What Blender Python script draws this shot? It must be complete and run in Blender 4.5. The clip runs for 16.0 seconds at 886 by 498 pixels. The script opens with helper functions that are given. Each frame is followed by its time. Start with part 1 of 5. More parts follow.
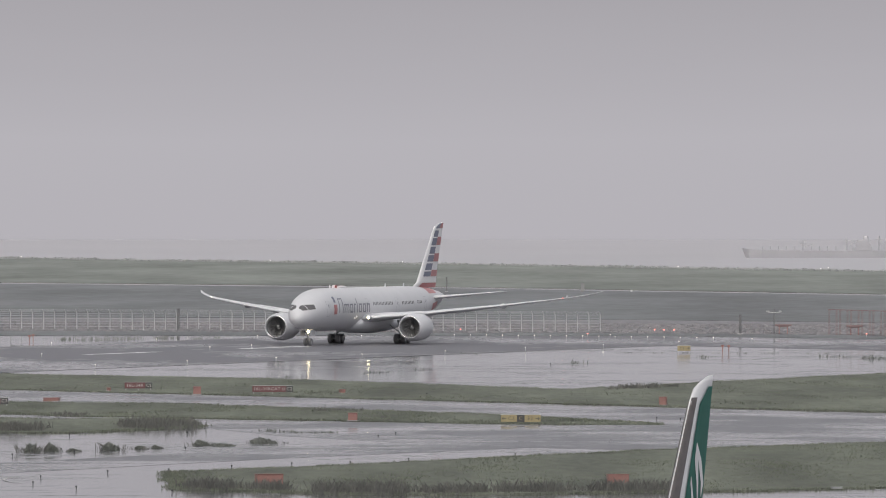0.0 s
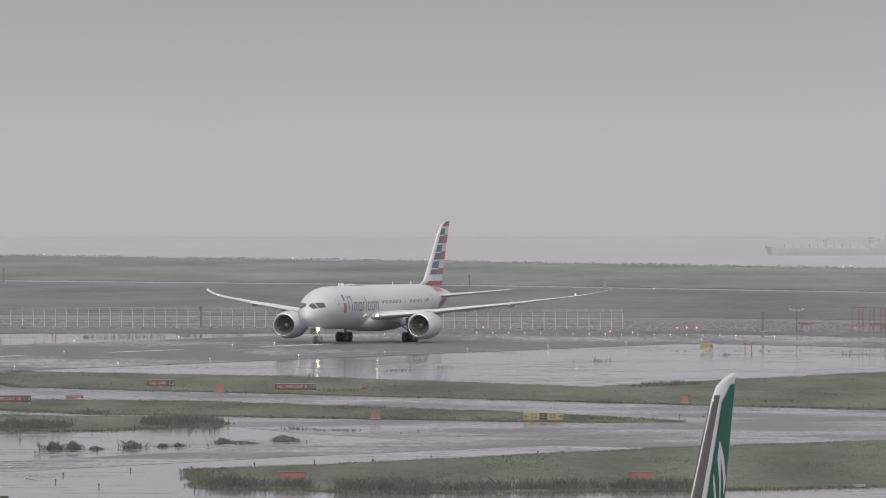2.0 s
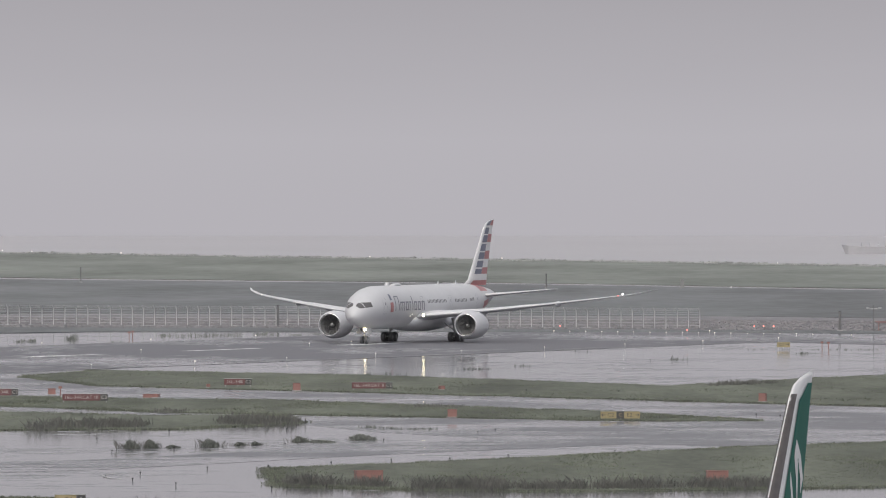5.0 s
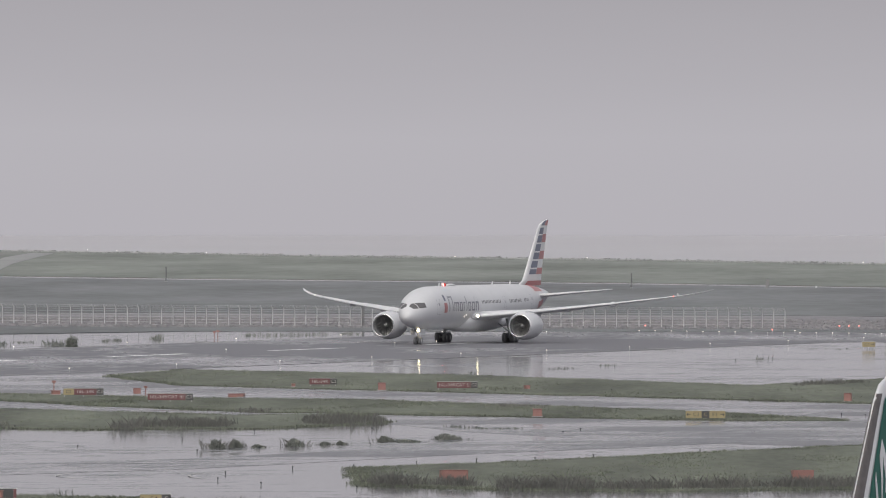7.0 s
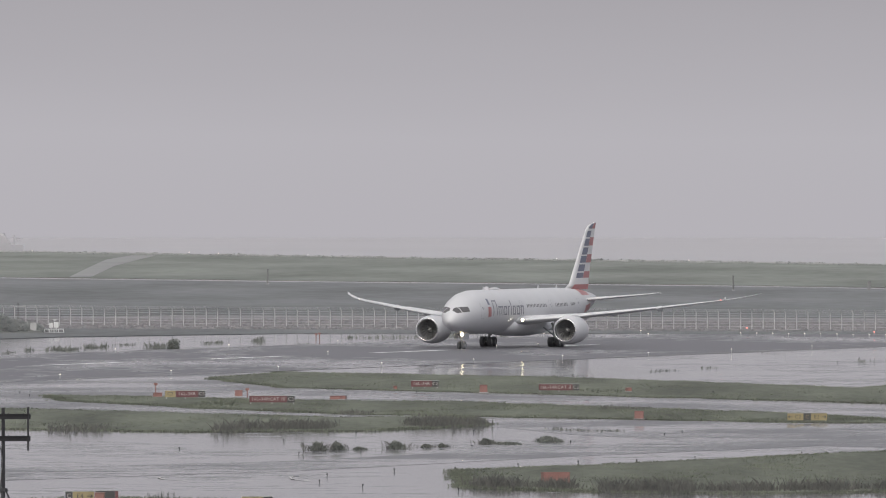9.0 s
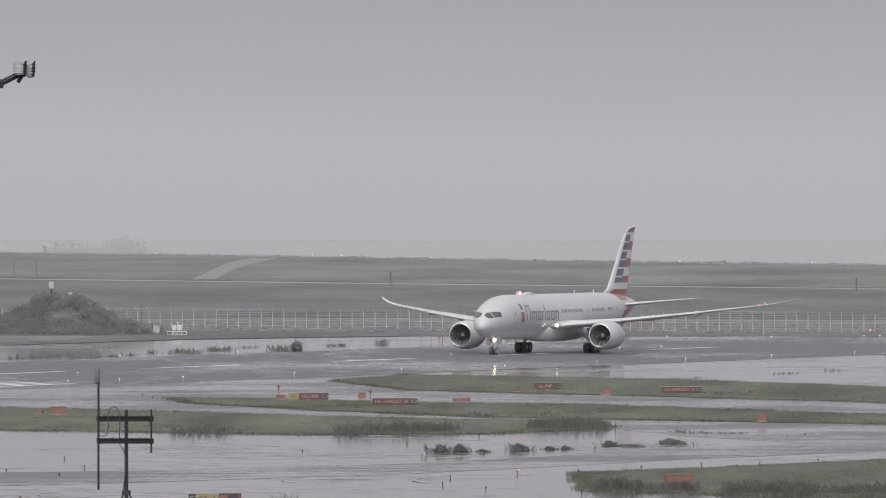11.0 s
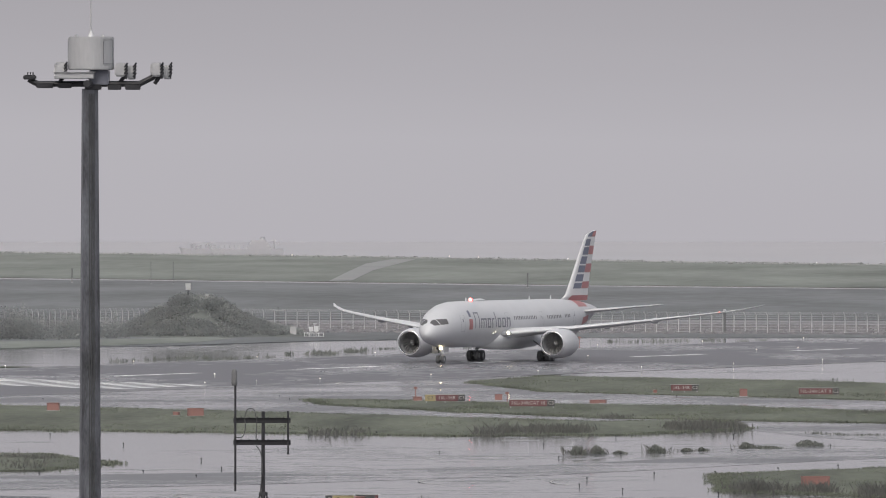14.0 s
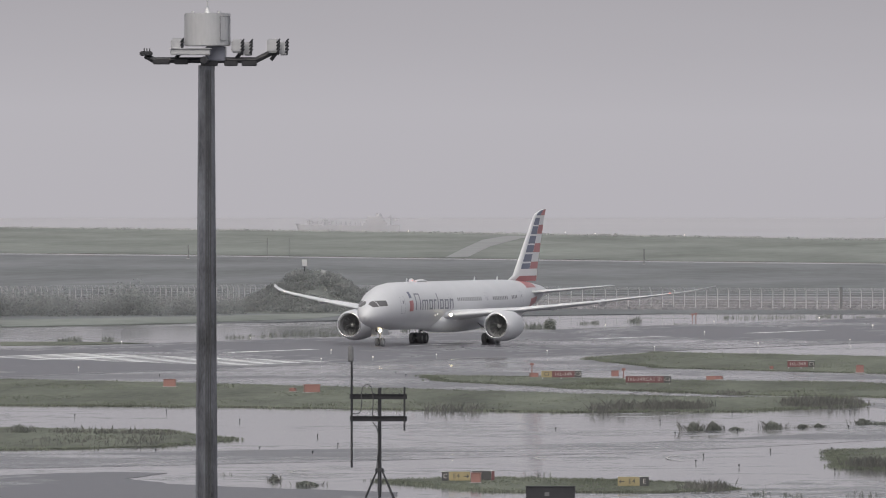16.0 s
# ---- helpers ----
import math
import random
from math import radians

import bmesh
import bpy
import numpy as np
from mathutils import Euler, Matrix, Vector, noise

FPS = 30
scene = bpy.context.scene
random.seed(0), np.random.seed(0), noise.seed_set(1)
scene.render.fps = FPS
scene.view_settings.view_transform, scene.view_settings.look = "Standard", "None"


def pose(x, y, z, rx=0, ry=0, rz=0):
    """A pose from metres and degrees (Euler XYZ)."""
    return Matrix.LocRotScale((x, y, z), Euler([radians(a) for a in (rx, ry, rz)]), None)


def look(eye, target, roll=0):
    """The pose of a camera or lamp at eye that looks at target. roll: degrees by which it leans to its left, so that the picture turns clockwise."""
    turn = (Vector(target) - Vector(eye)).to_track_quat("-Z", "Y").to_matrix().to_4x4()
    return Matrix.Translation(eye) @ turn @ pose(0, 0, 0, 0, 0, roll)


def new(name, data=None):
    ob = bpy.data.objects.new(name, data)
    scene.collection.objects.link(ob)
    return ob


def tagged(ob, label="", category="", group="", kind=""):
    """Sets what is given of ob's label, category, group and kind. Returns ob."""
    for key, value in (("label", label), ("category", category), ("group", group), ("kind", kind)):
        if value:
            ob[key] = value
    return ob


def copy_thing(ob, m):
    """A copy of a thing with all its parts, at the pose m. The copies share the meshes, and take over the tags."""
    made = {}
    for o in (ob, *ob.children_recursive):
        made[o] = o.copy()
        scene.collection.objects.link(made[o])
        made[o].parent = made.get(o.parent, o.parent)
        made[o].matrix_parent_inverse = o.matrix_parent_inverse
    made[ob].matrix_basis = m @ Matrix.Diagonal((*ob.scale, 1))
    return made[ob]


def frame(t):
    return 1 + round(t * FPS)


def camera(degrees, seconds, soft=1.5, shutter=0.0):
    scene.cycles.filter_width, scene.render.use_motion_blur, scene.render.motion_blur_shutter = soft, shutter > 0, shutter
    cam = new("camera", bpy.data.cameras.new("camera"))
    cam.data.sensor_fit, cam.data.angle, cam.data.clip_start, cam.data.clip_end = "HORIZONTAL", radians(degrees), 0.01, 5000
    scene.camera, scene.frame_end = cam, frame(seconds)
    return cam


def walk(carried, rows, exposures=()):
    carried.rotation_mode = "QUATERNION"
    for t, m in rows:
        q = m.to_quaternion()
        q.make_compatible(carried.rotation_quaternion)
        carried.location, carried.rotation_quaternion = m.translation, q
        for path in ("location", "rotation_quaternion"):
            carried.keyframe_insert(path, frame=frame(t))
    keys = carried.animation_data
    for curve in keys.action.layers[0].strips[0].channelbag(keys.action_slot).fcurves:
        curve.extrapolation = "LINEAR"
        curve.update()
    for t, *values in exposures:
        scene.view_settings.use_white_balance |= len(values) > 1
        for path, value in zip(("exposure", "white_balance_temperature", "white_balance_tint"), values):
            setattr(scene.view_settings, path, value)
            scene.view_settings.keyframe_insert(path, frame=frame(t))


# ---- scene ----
cam = camera(3.495, 16.0, soft=1.0, shutter=0.3)
EYE = (0.0, 0.0, 27.0)
# seconds, turn to the left, tilt (degrees)
PAN = [(0, 0.0, 89.6143), (0.5, -0.0089, 89.6121), (1, 0.0089, 89.6087), (1.5, 0.0513, 89.6076), (2, 0.0892, 89.6054), (2.5, 0.1338, 89.6043), (3, 0.1717, 89.6021), (3.5, 0.2185, 89.6009), (6, 0.544, 89.6005), (6.5, 0.6332, 89.6009), (7, 0.729, 89.5987), (7.5, 0.8271, 89.6009), (8, 0.923, 89.6016), (8.5, 1.0255, 89.6054), (9, 1.1303, 89.6076), (9.5, 1.2507, 89.6083), (12, 1.817, 89.6221), (12.5, 1.8995, 89.6221), (13, 1.9909, 89.6232), (13.5, 2.0845, 89.6232), (14, 2.1558, 89.6232), (14.5, 2.2472, 89.6255), (15, 2.3676, 89.6121), (15.5, 2.4902, 89.5753), (16, 2.6151, 89.5296)]
walk(cam, [(t, pose(*EYE, tilt, 0, turn)) for t, turn, tilt in PAN], exposures=[(0.0, 0.0), (16.0, 0.0)])

# ---- light: thick overcast, soft from above ----
world = bpy.data.worlds.new("overcast_sky")
scene.world = world
world.use_nodes = True
wn, wl = world.node_tree.nodes, world.node_tree.links
sky = wn.new("ShaderNodeTexSky")
sky.sky_type, sky.sun_disc, sky.sun_elevation, sky.sun_rotation = "NISHITA", False, radians(50), radians(200)
sky.air_density, sky.dust_density = 2.0, 6.0
grey = wn.new("ShaderNodeHueSaturation")
grey.inputs["Saturation"].default_value = 0.42
wl.new(sky.outputs[0], grey.inputs["Color"])
wl.new(grey.outputs[0], wn["Background"].inputs["Color"])
wn["Background"].inputs["Strength"].default_value = 0.113
sun_data = bpy.data.lights.new("sun", "SUN")
sun_data.energy, sun_data.angle, sun_data.color = 0.7, radians(40), (0.985, 0.98, 1.0)
sun = new("sun", sun_data)
sun.matrix_world = look((0, 0, 0), (-0.35, 0.75, -1.0))


# ---- materials ----
def mat(name, color, rough=0.6, metal=0.0, var=0.12, scale=1.0, bump=0.0, stretch=(1, 1, 1), emit=0.0, coat=0.0, sheen=0.0, random_object=0.0, alt=None, through_light=0.0):
    m = bpy.data.materials.new(name)
    m.use_nodes = True
    n, l = m.node_tree.nodes, m.node_tree.links
    b = n["Principled BSDF"]
    b.inputs["Roughness"].default_value, b.inputs["Metallic"].default_value = rough, metal
    b.inputs["Coat Weight"].default_value = coat
    b.inputs["Coat Roughness"].default_value = 0.12
    b.inputs["Sheen Weight"].default_value = sheen
    b.inputs["Sheen Roughness"].default_value = 0.6
    tc, mp = n.new("ShaderNodeTexCoord"), n.new("ShaderNodeMapping")
    mp.inputs["Scale"].default_value = stretch
    l.new(tc.outputs["Object"], mp.inputs["Vector"])
    n1, n2 = n.new("ShaderNodeTexNoise"), n.new("ShaderNodeTexNoise")
    n1.inputs["Scale"].default_value, n1.inputs["Detail"].default_value = scale, 5
    n2.inputs["Scale"].default_value, n2.inputs["Detail"].default_value = scale * 9.3, 3
    for k in (n1, n2):
        l.new(mp.outputs[0], k.inputs["Vector"])
    add = n.new("ShaderNodeMath")
    add.operation = "MULTIPLY_ADD"
    l.new(n2.outputs["Fac"], add.inputs[0])
    add.inputs[1].default_value = 0.45
    l.new(n1.outputs["Fac"], add.inputs[2])
    ramp = n.new("ShaderNodeValToRGB")
    ramp.color_ramp.elements[0].position, ramp.color_ramp.elements[1].position = 0.45, 1.0
    c2 = alt or tuple(min(1, c * (1 + var)) for c in color)
    c1 = tuple(c * (1 - var) for c in color)
    ramp.color_ramp.elements[0].color, ramp.color_ramp.elements[1].color = (*c1, 1), (*c2, 1)
    l.new(add.outputs[0], ramp.inputs[0])
    out = ramp.outputs[0]
    if random_object:
        oi, hs, mr = n.new("ShaderNodeObjectInfo"), n.new("ShaderNodeHueSaturation"), n.new("ShaderNodeMapRange")
        mr.inputs["To Min"].default_value, mr.inputs["To Max"].default_value = 1 - random_object, 1 + random_object
        l.new(oi.outputs["Random"], mr.inputs["Value"])
        l.new(mr.outputs[0], hs.inputs["Value"])
        l.new(out, hs.inputs["Color"])
        out = hs.outputs[0]
    l.new(out, b.inputs["Base Color"])
    if bump:
        bp = n.new("ShaderNodeBump")
        bp.inputs["Strength"].default_value, bp.inputs["Distance"].default_value = bump, 0.05
        l.new(add.outputs[0], bp.inputs["Height"])
        l.new(bp.outputs[0], b.inputs["Normal"])
    if through_light:
        tr, mx = n.new("ShaderNodeBsdfTranslucent"), n.new("ShaderNodeMixShader")
        l.new(out, tr.inputs["Color"])
        mx.inputs[0].default_value = through_light
        l.new(b.outputs[0], mx.inputs[1])
        l.new(tr.outputs[0], mx.inputs[2])
        l.new(mx.outputs[0], n["Material Output"].inputs["Surface"])
    if emit:
        l.new(out, b.inputs["Emission Color"])
        b.inputs["Emission Strength"].default_value = emit
    return m


def wet_mat(name, dry, water_share, scale, rough_dry=0.45, turn=0.0, stretch=(1, 1, 1), streaks=0.6, water=0.065, lines=0.0, ripple=0.25):
    """Paving in the rain: patches of standing water between damp, duller patches."""
    m = bpy.data.materials.new(name)
    m.use_nodes = True
    n, l = m.node_tree.nodes, m.node_tree.links
    b = n["Principled BSDF"]
    tc, mp = n.new("ShaderNodeTexCoord"), n.new("ShaderNodeMapping")
    mp.inputs["Rotation"].default_value = (0, 0, radians(turn))
    mp.inputs["Scale"].default_value = stretch
    l.new(tc.outputs["Object"], mp.inputs["Vector"])
    big, fine, small = n.new("ShaderNodeTexNoise"), n.new("ShaderNodeTexNoise"), n.new("ShaderNodeTexNoise")
    big.inputs["Scale"].default_value, big.inputs["Detail"].default_value = scale, 6
    fine.inputs["Scale"].default_value, fine.inputs["Detail"].default_value = scale * 9.0, 8
    fine.inputs["Roughness"].default_value = 0.62
    small.inputs["Scale"].default_value, small.inputs["Detail"].default_value = 1.2, 4
    l.new(mp.outputs[0], big.inputs["Vector"])
    l.new(mp.outputs[0], fine.inputs["Vector"])
    l.new(tc.outputs["Object"], small.inputs["Vector"])
    both = n.new("ShaderNodeMath")
    both.operation = "MULTIPLY_ADD"
    l.new(fine.outputs["Fac"], both.inputs[0])
    both.inputs[1].default_value = streaks
    l.new(big.outputs["Fac"], both.inputs[2])
    if lines:
        # long thin films of water drawn out by the wind
        lm, ln, la = n.new("ShaderNodeMapping"), n.new("ShaderNodeTexNoise"), n.new("ShaderNodeMath")
        lm.inputs["Rotation"].default_value, lm.inputs["Scale"].default_value = (0, 0, radians(turn)), (0.02, 0.2, 1) if not turn else (0.2, 0.02, 1)
        ln.inputs["Scale"].default_value, ln.inputs["Detail"].default_value, ln.inputs["Roughness"].default_value = 1.0, 5, 0.7
        la.operation = "MULTIPLY_ADD"
        la.inputs[1].default_value = lines
        l.new(tc.outputs["Object"], lm.inputs["Vector"])
        l.new(lm.outputs[0], ln.inputs["Vector"])
        l.new(ln.outputs["Fac"], la.inputs[0])
        l.new(both.outputs[0], la.inputs[2])
        both = la
    mask = n.new("ShaderNodeMapRange")
    low = 0.56 + 0.5 * streaks + 0.5 * lines - 0.3 * water_share
    mask.inputs["From Min"].default_value, mask.inputs["From Max"].default_value = low, low + 0.2
    l.new(both.outputs[0], mask.inputs["Value"])
    col = n.new("ShaderNodeValToRGB")
    col.color_ramp.elements[0].color = (*[c * 0.8 for c in dry], 1)
    col.color_ramp.elements[1].color = (*[c * 1.25 for c in dry], 1)
    l.new(small.outputs["Fac"], col.inputs[0])
    l.new(col.outputs[0], b.inputs["Base Color"])
    ro = n.new("ShaderNodeMapRange")
    ro.inputs["To Min"].default_value, ro.inputs["To Max"].default_value = rough_dry, water
    l.new(mask.outputs[0], ro.inputs["Value"])
    l.new(ro.outputs[0], b.inputs["Roughness"])
    sp = n.new("ShaderNodeMapRange")
    sp.inputs["To Min"].default_value, sp.inputs["To Max"].default_value = 0.25, 0.5
    l.new(mask.outputs[0], sp.inputs["Value"])
    l.new(sp.outputs[0], b.inputs["Specular IOR Level"])
    inv = n.new("ShaderNodeMath")
    inv.operation = "SUBTRACT"
    inv.inputs[0].default_value = 1.0
    l.new(mask.outputs[0], inv.inputs[1])
    # wind ripples, drawn out across the wind
    rm, rn, rb = n.new("ShaderNodeMapping"), n.new("ShaderNodeTexNoise"), n.new("ShaderNodeBump")
    rm.inputs["Scale"].default_value = (0.12, 0.9, 1)
    rn.inputs["Scale"].default_value, rn.inputs["Detail"].default_value = 1.0, 4
    rb.inputs["Strength"].default_value, rb.inputs["Distance"].default_value = ripple, 0.02
    l.new(tc.outputs["Object"], rm.inputs["Vector"])
    l.new(rm.outputs[0], rn.inputs["Vector"])
    l.new(rn.outputs["Fac"], rb.inputs["Height"])
    bp = n.new("ShaderNodeBump")
    bp.inputs["Distance"].default_value = 0.02
    l.new(rb.outputs[0], bp.inputs["Normal"])
    l.new(inv.outputs[0], bp.inputs["Strength"])
    l.new(small.outputs["Fac"], bp.inputs["Height"])
    l.new(bp.outputs[0], b.inputs["Normal"])
    return m


M = dict(
    flooded=wet_mat("flooded_paving", (0.17, 0.169, 0.182), 1.1, 0.03, 0.4, 0.0, (1, 0.6, 1), 0.9, 0.07, 0.8),
    runway=wet_mat("wet_runway_asphalt", (0.13, 0.127, 0.142), 0.22, 0.035, 0.45, 19.0, (1, 0.25, 1), 0.5, 0.085, 0.25),
    taxi=wet_mat("wet_taxiway_asphalt", (0.15, 0.148, 0.162), 0.45, 0.05, 0.42, 0.0, (1, 0.6, 1), 0.6, 0.08, 0.8),
    # grass and blades carry a grey-blue haze tint in their base colour
    grass=mat("rain_soaked_grass", (0.118, 0.128, 0.100), 0.9, var=0.5, scale=0.12, sheen=0.0, stretch=(1, 0.1, 1)),
    blade=mat("wet_grass_blades", (0.225, 0.242, 0.188), 0.8, var=0.35, scale=0.05, through_light=0.55),
    # scrub lifted to pale grey-green, distance haze painted into the colour
    scrub=mat("haze_paled_scrub", (0.45, 0.462, 0.45), 0.9, var=0.3, scale=0.05, through_light=0.5),
    # far lawn and verge: haze put into the base colour as a paler, greyer green
    far_grass=mat("haze_paled_far_turf", (0.187, 0.2, 0.185), 0.95, var=0.36, scale=0.03, stretch=(1, 0.2, 1)),
    verge=mat("haze_greyed_verge_turf", (0.156, 0.162, 0.17), 0.95, var=0.34, scale=0.03, stretch=(1, 0.2, 1)),
    reed=mat("brown_green_reeds", (0.19, 0.188, 0.176), 0.9, var=0.4, scale=0.4, through_light=0.5),
    # leaf colour raised far above real foliage to stand in for haze
    bush=mat("haze_paled_bush_leaves", (0.39, 0.40, 0.395), 0.8, var=0.15, scale=0.3, through_light=0.6),
    weed=mat("dull_weed_leaves", (0.25, 0.262, 0.238), 0.8, var=0.2, scale=0.6, through_light=0.5),
    rust=mat("dull_red_lattice_paint", (0.23, 0.15, 0.15), 0.6, var=0.12, scale=1.0),
    gravel=mat("grey_riprap_stone", (0.215, 0.208, 0.22), 0.8, var=0.3, scale=0.3, bump=0.3),
    concrete=mat("pale_concrete", (0.42, 0.41, 0.41), 0.7, var=0.15, scale=0.2),
    road=mat("pale_wet_concrete_road", (0.25, 0.25, 0.255), 0.6, var=0.15, scale=0.05),
    # water given the pale tone of the misty sky as its base colour
    sea=mat("mist_paled_sea_water", (0.41, 0.405, 0.431), 0.5, var=0.04, scale=0.01, bump=0.0, stretch=(1, 0.3, 1)),
    paint=mat("white_road_paint", (0.92, 0.92, 0.92), 0.7, var=0.1, scale=0.6),
    steel=mat("galvanised_steel", (0.54, 0.54, 0.55), 0.45, 0.4, scale=1.5),
    dark_steel=mat("dark_painted_steel", (0.035, 0.035, 0.04), 0.5, 0.2, scale=2),
    silver=mat("silver_mica_paint", (0.615, 0.615, 0.64), 0.5, 0.08, var=0.04, scale=0.3, coat=0.05),
    # belly painted lighter to imitate haze and light bounced from the ground
    belly=mat("light_lifted_belly_paint", (0.82, 0.82, 0.84), 0.5, 0.05, var=0.05, scale=0.3),
    wing=mat("light_grey_wing_paint", (0.68, 0.68, 0.70), 0.4, 0.1, var=0.06, scale=0.4),
    white=mat("white_gloss_paint", (0.70, 0.70, 0.71), 0.3, 0.0, var=0.04, scale=0.5, coat=0.2),
    # stripe and title colours washed out in the paint, as haze would do
    red=mat("hazed_red_livery_paint", (0.41, 0.155, 0.16), 0.35, var=0.06, scale=0.5),
    blue=mat("hazed_blue_livery_paint", (0.15, 0.163, 0.225), 0.4, var=0.06, scale=0.5),
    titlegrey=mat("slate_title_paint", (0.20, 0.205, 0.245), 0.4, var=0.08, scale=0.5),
    green=mat("green_livery_paint", (0.012, 0.125, 0.095), 0.7, var=0.12, scale=0.4, stretch=(1, 1, 0.3)),
    # glass and fan lightened in the base colour in place of haze
    glass=mat("haze_lifted_window_glass", (0.14, 0.135, 0.14), 0.15, var=0.1, scale=1.0),
    cabinglass=mat("haze_lifted_cabin_glass", (0.20, 0.20, 0.215), 0.15, var=0.1, scale=1.0),
    fan=mat("haze_lifted_fan_titanium", (0.30, 0.30, 0.305), 0.5, 0.2, scale=3.0),
    lip=mat("bare_metal_lip", (0.75, 0.75, 0.76), 0.22, 0.9, scale=2.0),
    # tyre black raised to grey, haze put into the colour
    rubber=mat("haze_lifted_tyre_rubber", (0.2, 0.2, 0.208), 0.7, var=0.2, scale=2.0),
    lamp=mat("landing_light_glow", (1.0, 0.8, 0.5), 0.2, emit=10.0),
    smalllamp=mat("runway_light_glow", (1.0, 0.86, 0.76), 0.2, emit=1.3),
    redlamp=mat("red_light_glow", (1.0, 0.25, 0.20), 0.2, emit=1.8),
    beacon=mat("red_beacon_glow", (1.0, 0.10, 0.09), 0.2, emit=16.0),
    flash=mat("white_flash_glow", (1.0, 0.97, 0.92), 0.2, emit=6.0),
    # sign colours muted in the base colour, standing in for haze
    signred=mat("hazed_red_sign_face", (0.17, 0.078, 0.084), 0.4, var=0.08, scale=2.0),
    signyellow=mat("hazed_yellow_sign_face", (0.37, 0.31, 0.18), 0.4, var=0.08, scale=2.0),
    signblack=mat("black_sign_face", (0.075, 0.075, 0.078), 0.5, var=0.1, scale=2.0),
    letters=mat("pale_sign_letters", (0.52, 0.50, 0.49), 0.4, var=0.05, scale=2.0),
    # orange desaturated to imitate haze over the boxes and posts
    orange=mat("hazed_orange_equipment_paint", (0.31, 0.165, 0.148), 0.5, var=0.15, scale=1.0),
    earth=mat("dark_mound_earth", (0.14, 0.148, 0.142), 0.9, var=0.3, scale=0.4),
    edge=mat("dull_brown_grey_metal", (0.12, 0.108, 0.108), 0.55, 0.2, var=0.2, scale=2.0),
    # post grey raised above its own tone, haze included in the colour
    postgrey=mat("hazed_weathered_grey_post", (0.17, 0.17, 0.175), 0.8, scale=2.0),
    # ship colours brought close to the sky tone, mist put into the base colour
    ship=mat("mist_tinted_ship_paint", (0.44, 0.436, 0.46), 0.6, var=0.06, scale=0.05),
    shipwhite=mat("mist_tinted_deckhouse_paint", (0.445, 0.44, 0.465), 0.6, var=0.05, scale=0.05),
    drumgrey=mat("damp_grey_enamel", (0.42, 0.42, 0.435), 0.5, var=0.1, scale=1.2, stretch=(1, 1, 0.3)),
    # the pale bluish alt colour paints a wet sheen onto the dark steel
    weathered=mat("weathered_painted_sheen_steel", (0.032, 0.031, 0.034), 0.34, 0.25, var=0.45, scale=1.6, stretch=(1.6, 1.6, 0.4), alt=(0.2, 0.207, 0.235), bump=0.35),
    boxgrey=mat("pale_grey_box_paint", (0.50, 0.50, 0.51), 0.5, var=0.06, scale=1.0),
)


# ---- building helpers ----
def as_object(name, bm, material, parent=None, label="", smooth=False):
    me = bpy.data.meshes.new(name)
    bmesh.ops.recalc_face_normals(bm, faces=bm.faces[:])
    bm.to_mesh(me)
    bm.free()
    for m in material if isinstance(material, (list, tuple)) else (material,):
        me.materials.append(m)
    if smooth:
        for p in me.polygons:
            p.use_smooth = True
    ob = new(name, me)
    if parent:
        ob.parent = parent
    if label:
        ob["label"] = label
    return ob


def part(name, bm, material, parent, label="", smooth=False):
    return as_object(name, bm, material, parent, label, smooth)


def thing(name, at, label, category, group="", turn=0.0, kind=""):
    e = new(name)
    e.empty_display_size = 0.2
    e.matrix_basis = pose(*at, 0, 0, turn)
    return tagged(e, label, category, group, kind)


def box(bm, cx, cy, cz, sx, sy, sz, bevel=0.0, m=None):
    t = Matrix.LocRotScale((cx, cy, cz), None, (sx, sy, sz))
    r = bmesh.ops.create_cube(bm, size=1, matrix=(m or Matrix()) @ t)
    if bevel:
        es = {e for v in r["verts"] for e in v.link_edges}
        bmesh.ops.bevel(bm, geom=list(es), offset=bevel, segments=2, affect="EDGES")
    return bm


def rod(bm, a, b, r1, r2=None, seg=8):
    a, b = Vector(a), Vector(b)
    q = (b - a).to_track_quat("Z", "Y").to_matrix().to_4x4()
    bmesh.ops.create_cone(bm, cap_ends=True, segments=seg, radius1=r1, radius2=r1 if r2 is None else r2, depth=(b - a).length,
                          matrix=Matrix.Translation((a + b) / 2) @ q)
    return bm


def lofted(bm, rings, close=True, caps=True):
    """Skin over rings of points, all with the same count."""
    rows = [[bm.verts.new(p) for p in r] for r in rings]
    k = len(rows[0])
    for a, b in zip(rows, rows[1:]):
        for i in range(k if close else k - 1):
            bm.faces.new((a[i], a[(i + 1) % k], b[(i + 1) % k], b[i]))
    if caps:
        bm.faces.new(rows[0][::-1])
        bm.faces.new(rows[-1])
    return bm


def spun(bm, profile, axis_point, seg=28):
    """Rings about the x axis through axis_point from (x, radius) pairs."""
    c = Vector(axis_point)
    rings = [[c + Vector((x, r * math.cos(2 * math.pi * i / seg), r * math.sin(2 * math.pi * i / seg))) for i in range(seg)] for x, r in profile]
    return lofted(bm, rings, caps=False)


def outline(points, step, rough, seed=0):
    """A closed outline with uneven edges between few corners."""
    pts = []
    for i, p in enumerate(points):
        a, b = Vector((*p, 0)), Vector((*points[(i + 1) % len(points)], 0))
        k = max(1, int((b - a).length / step))
        for j in range(k):
            v = a.lerp(b, j / k)
            w = noise.noise_vector(v * (0.9 / step) + Vector((seed, 0, 0)))
            pts.append(v + Vector((w.x, w.y * 2.5, 0)) * rough)
    return pts


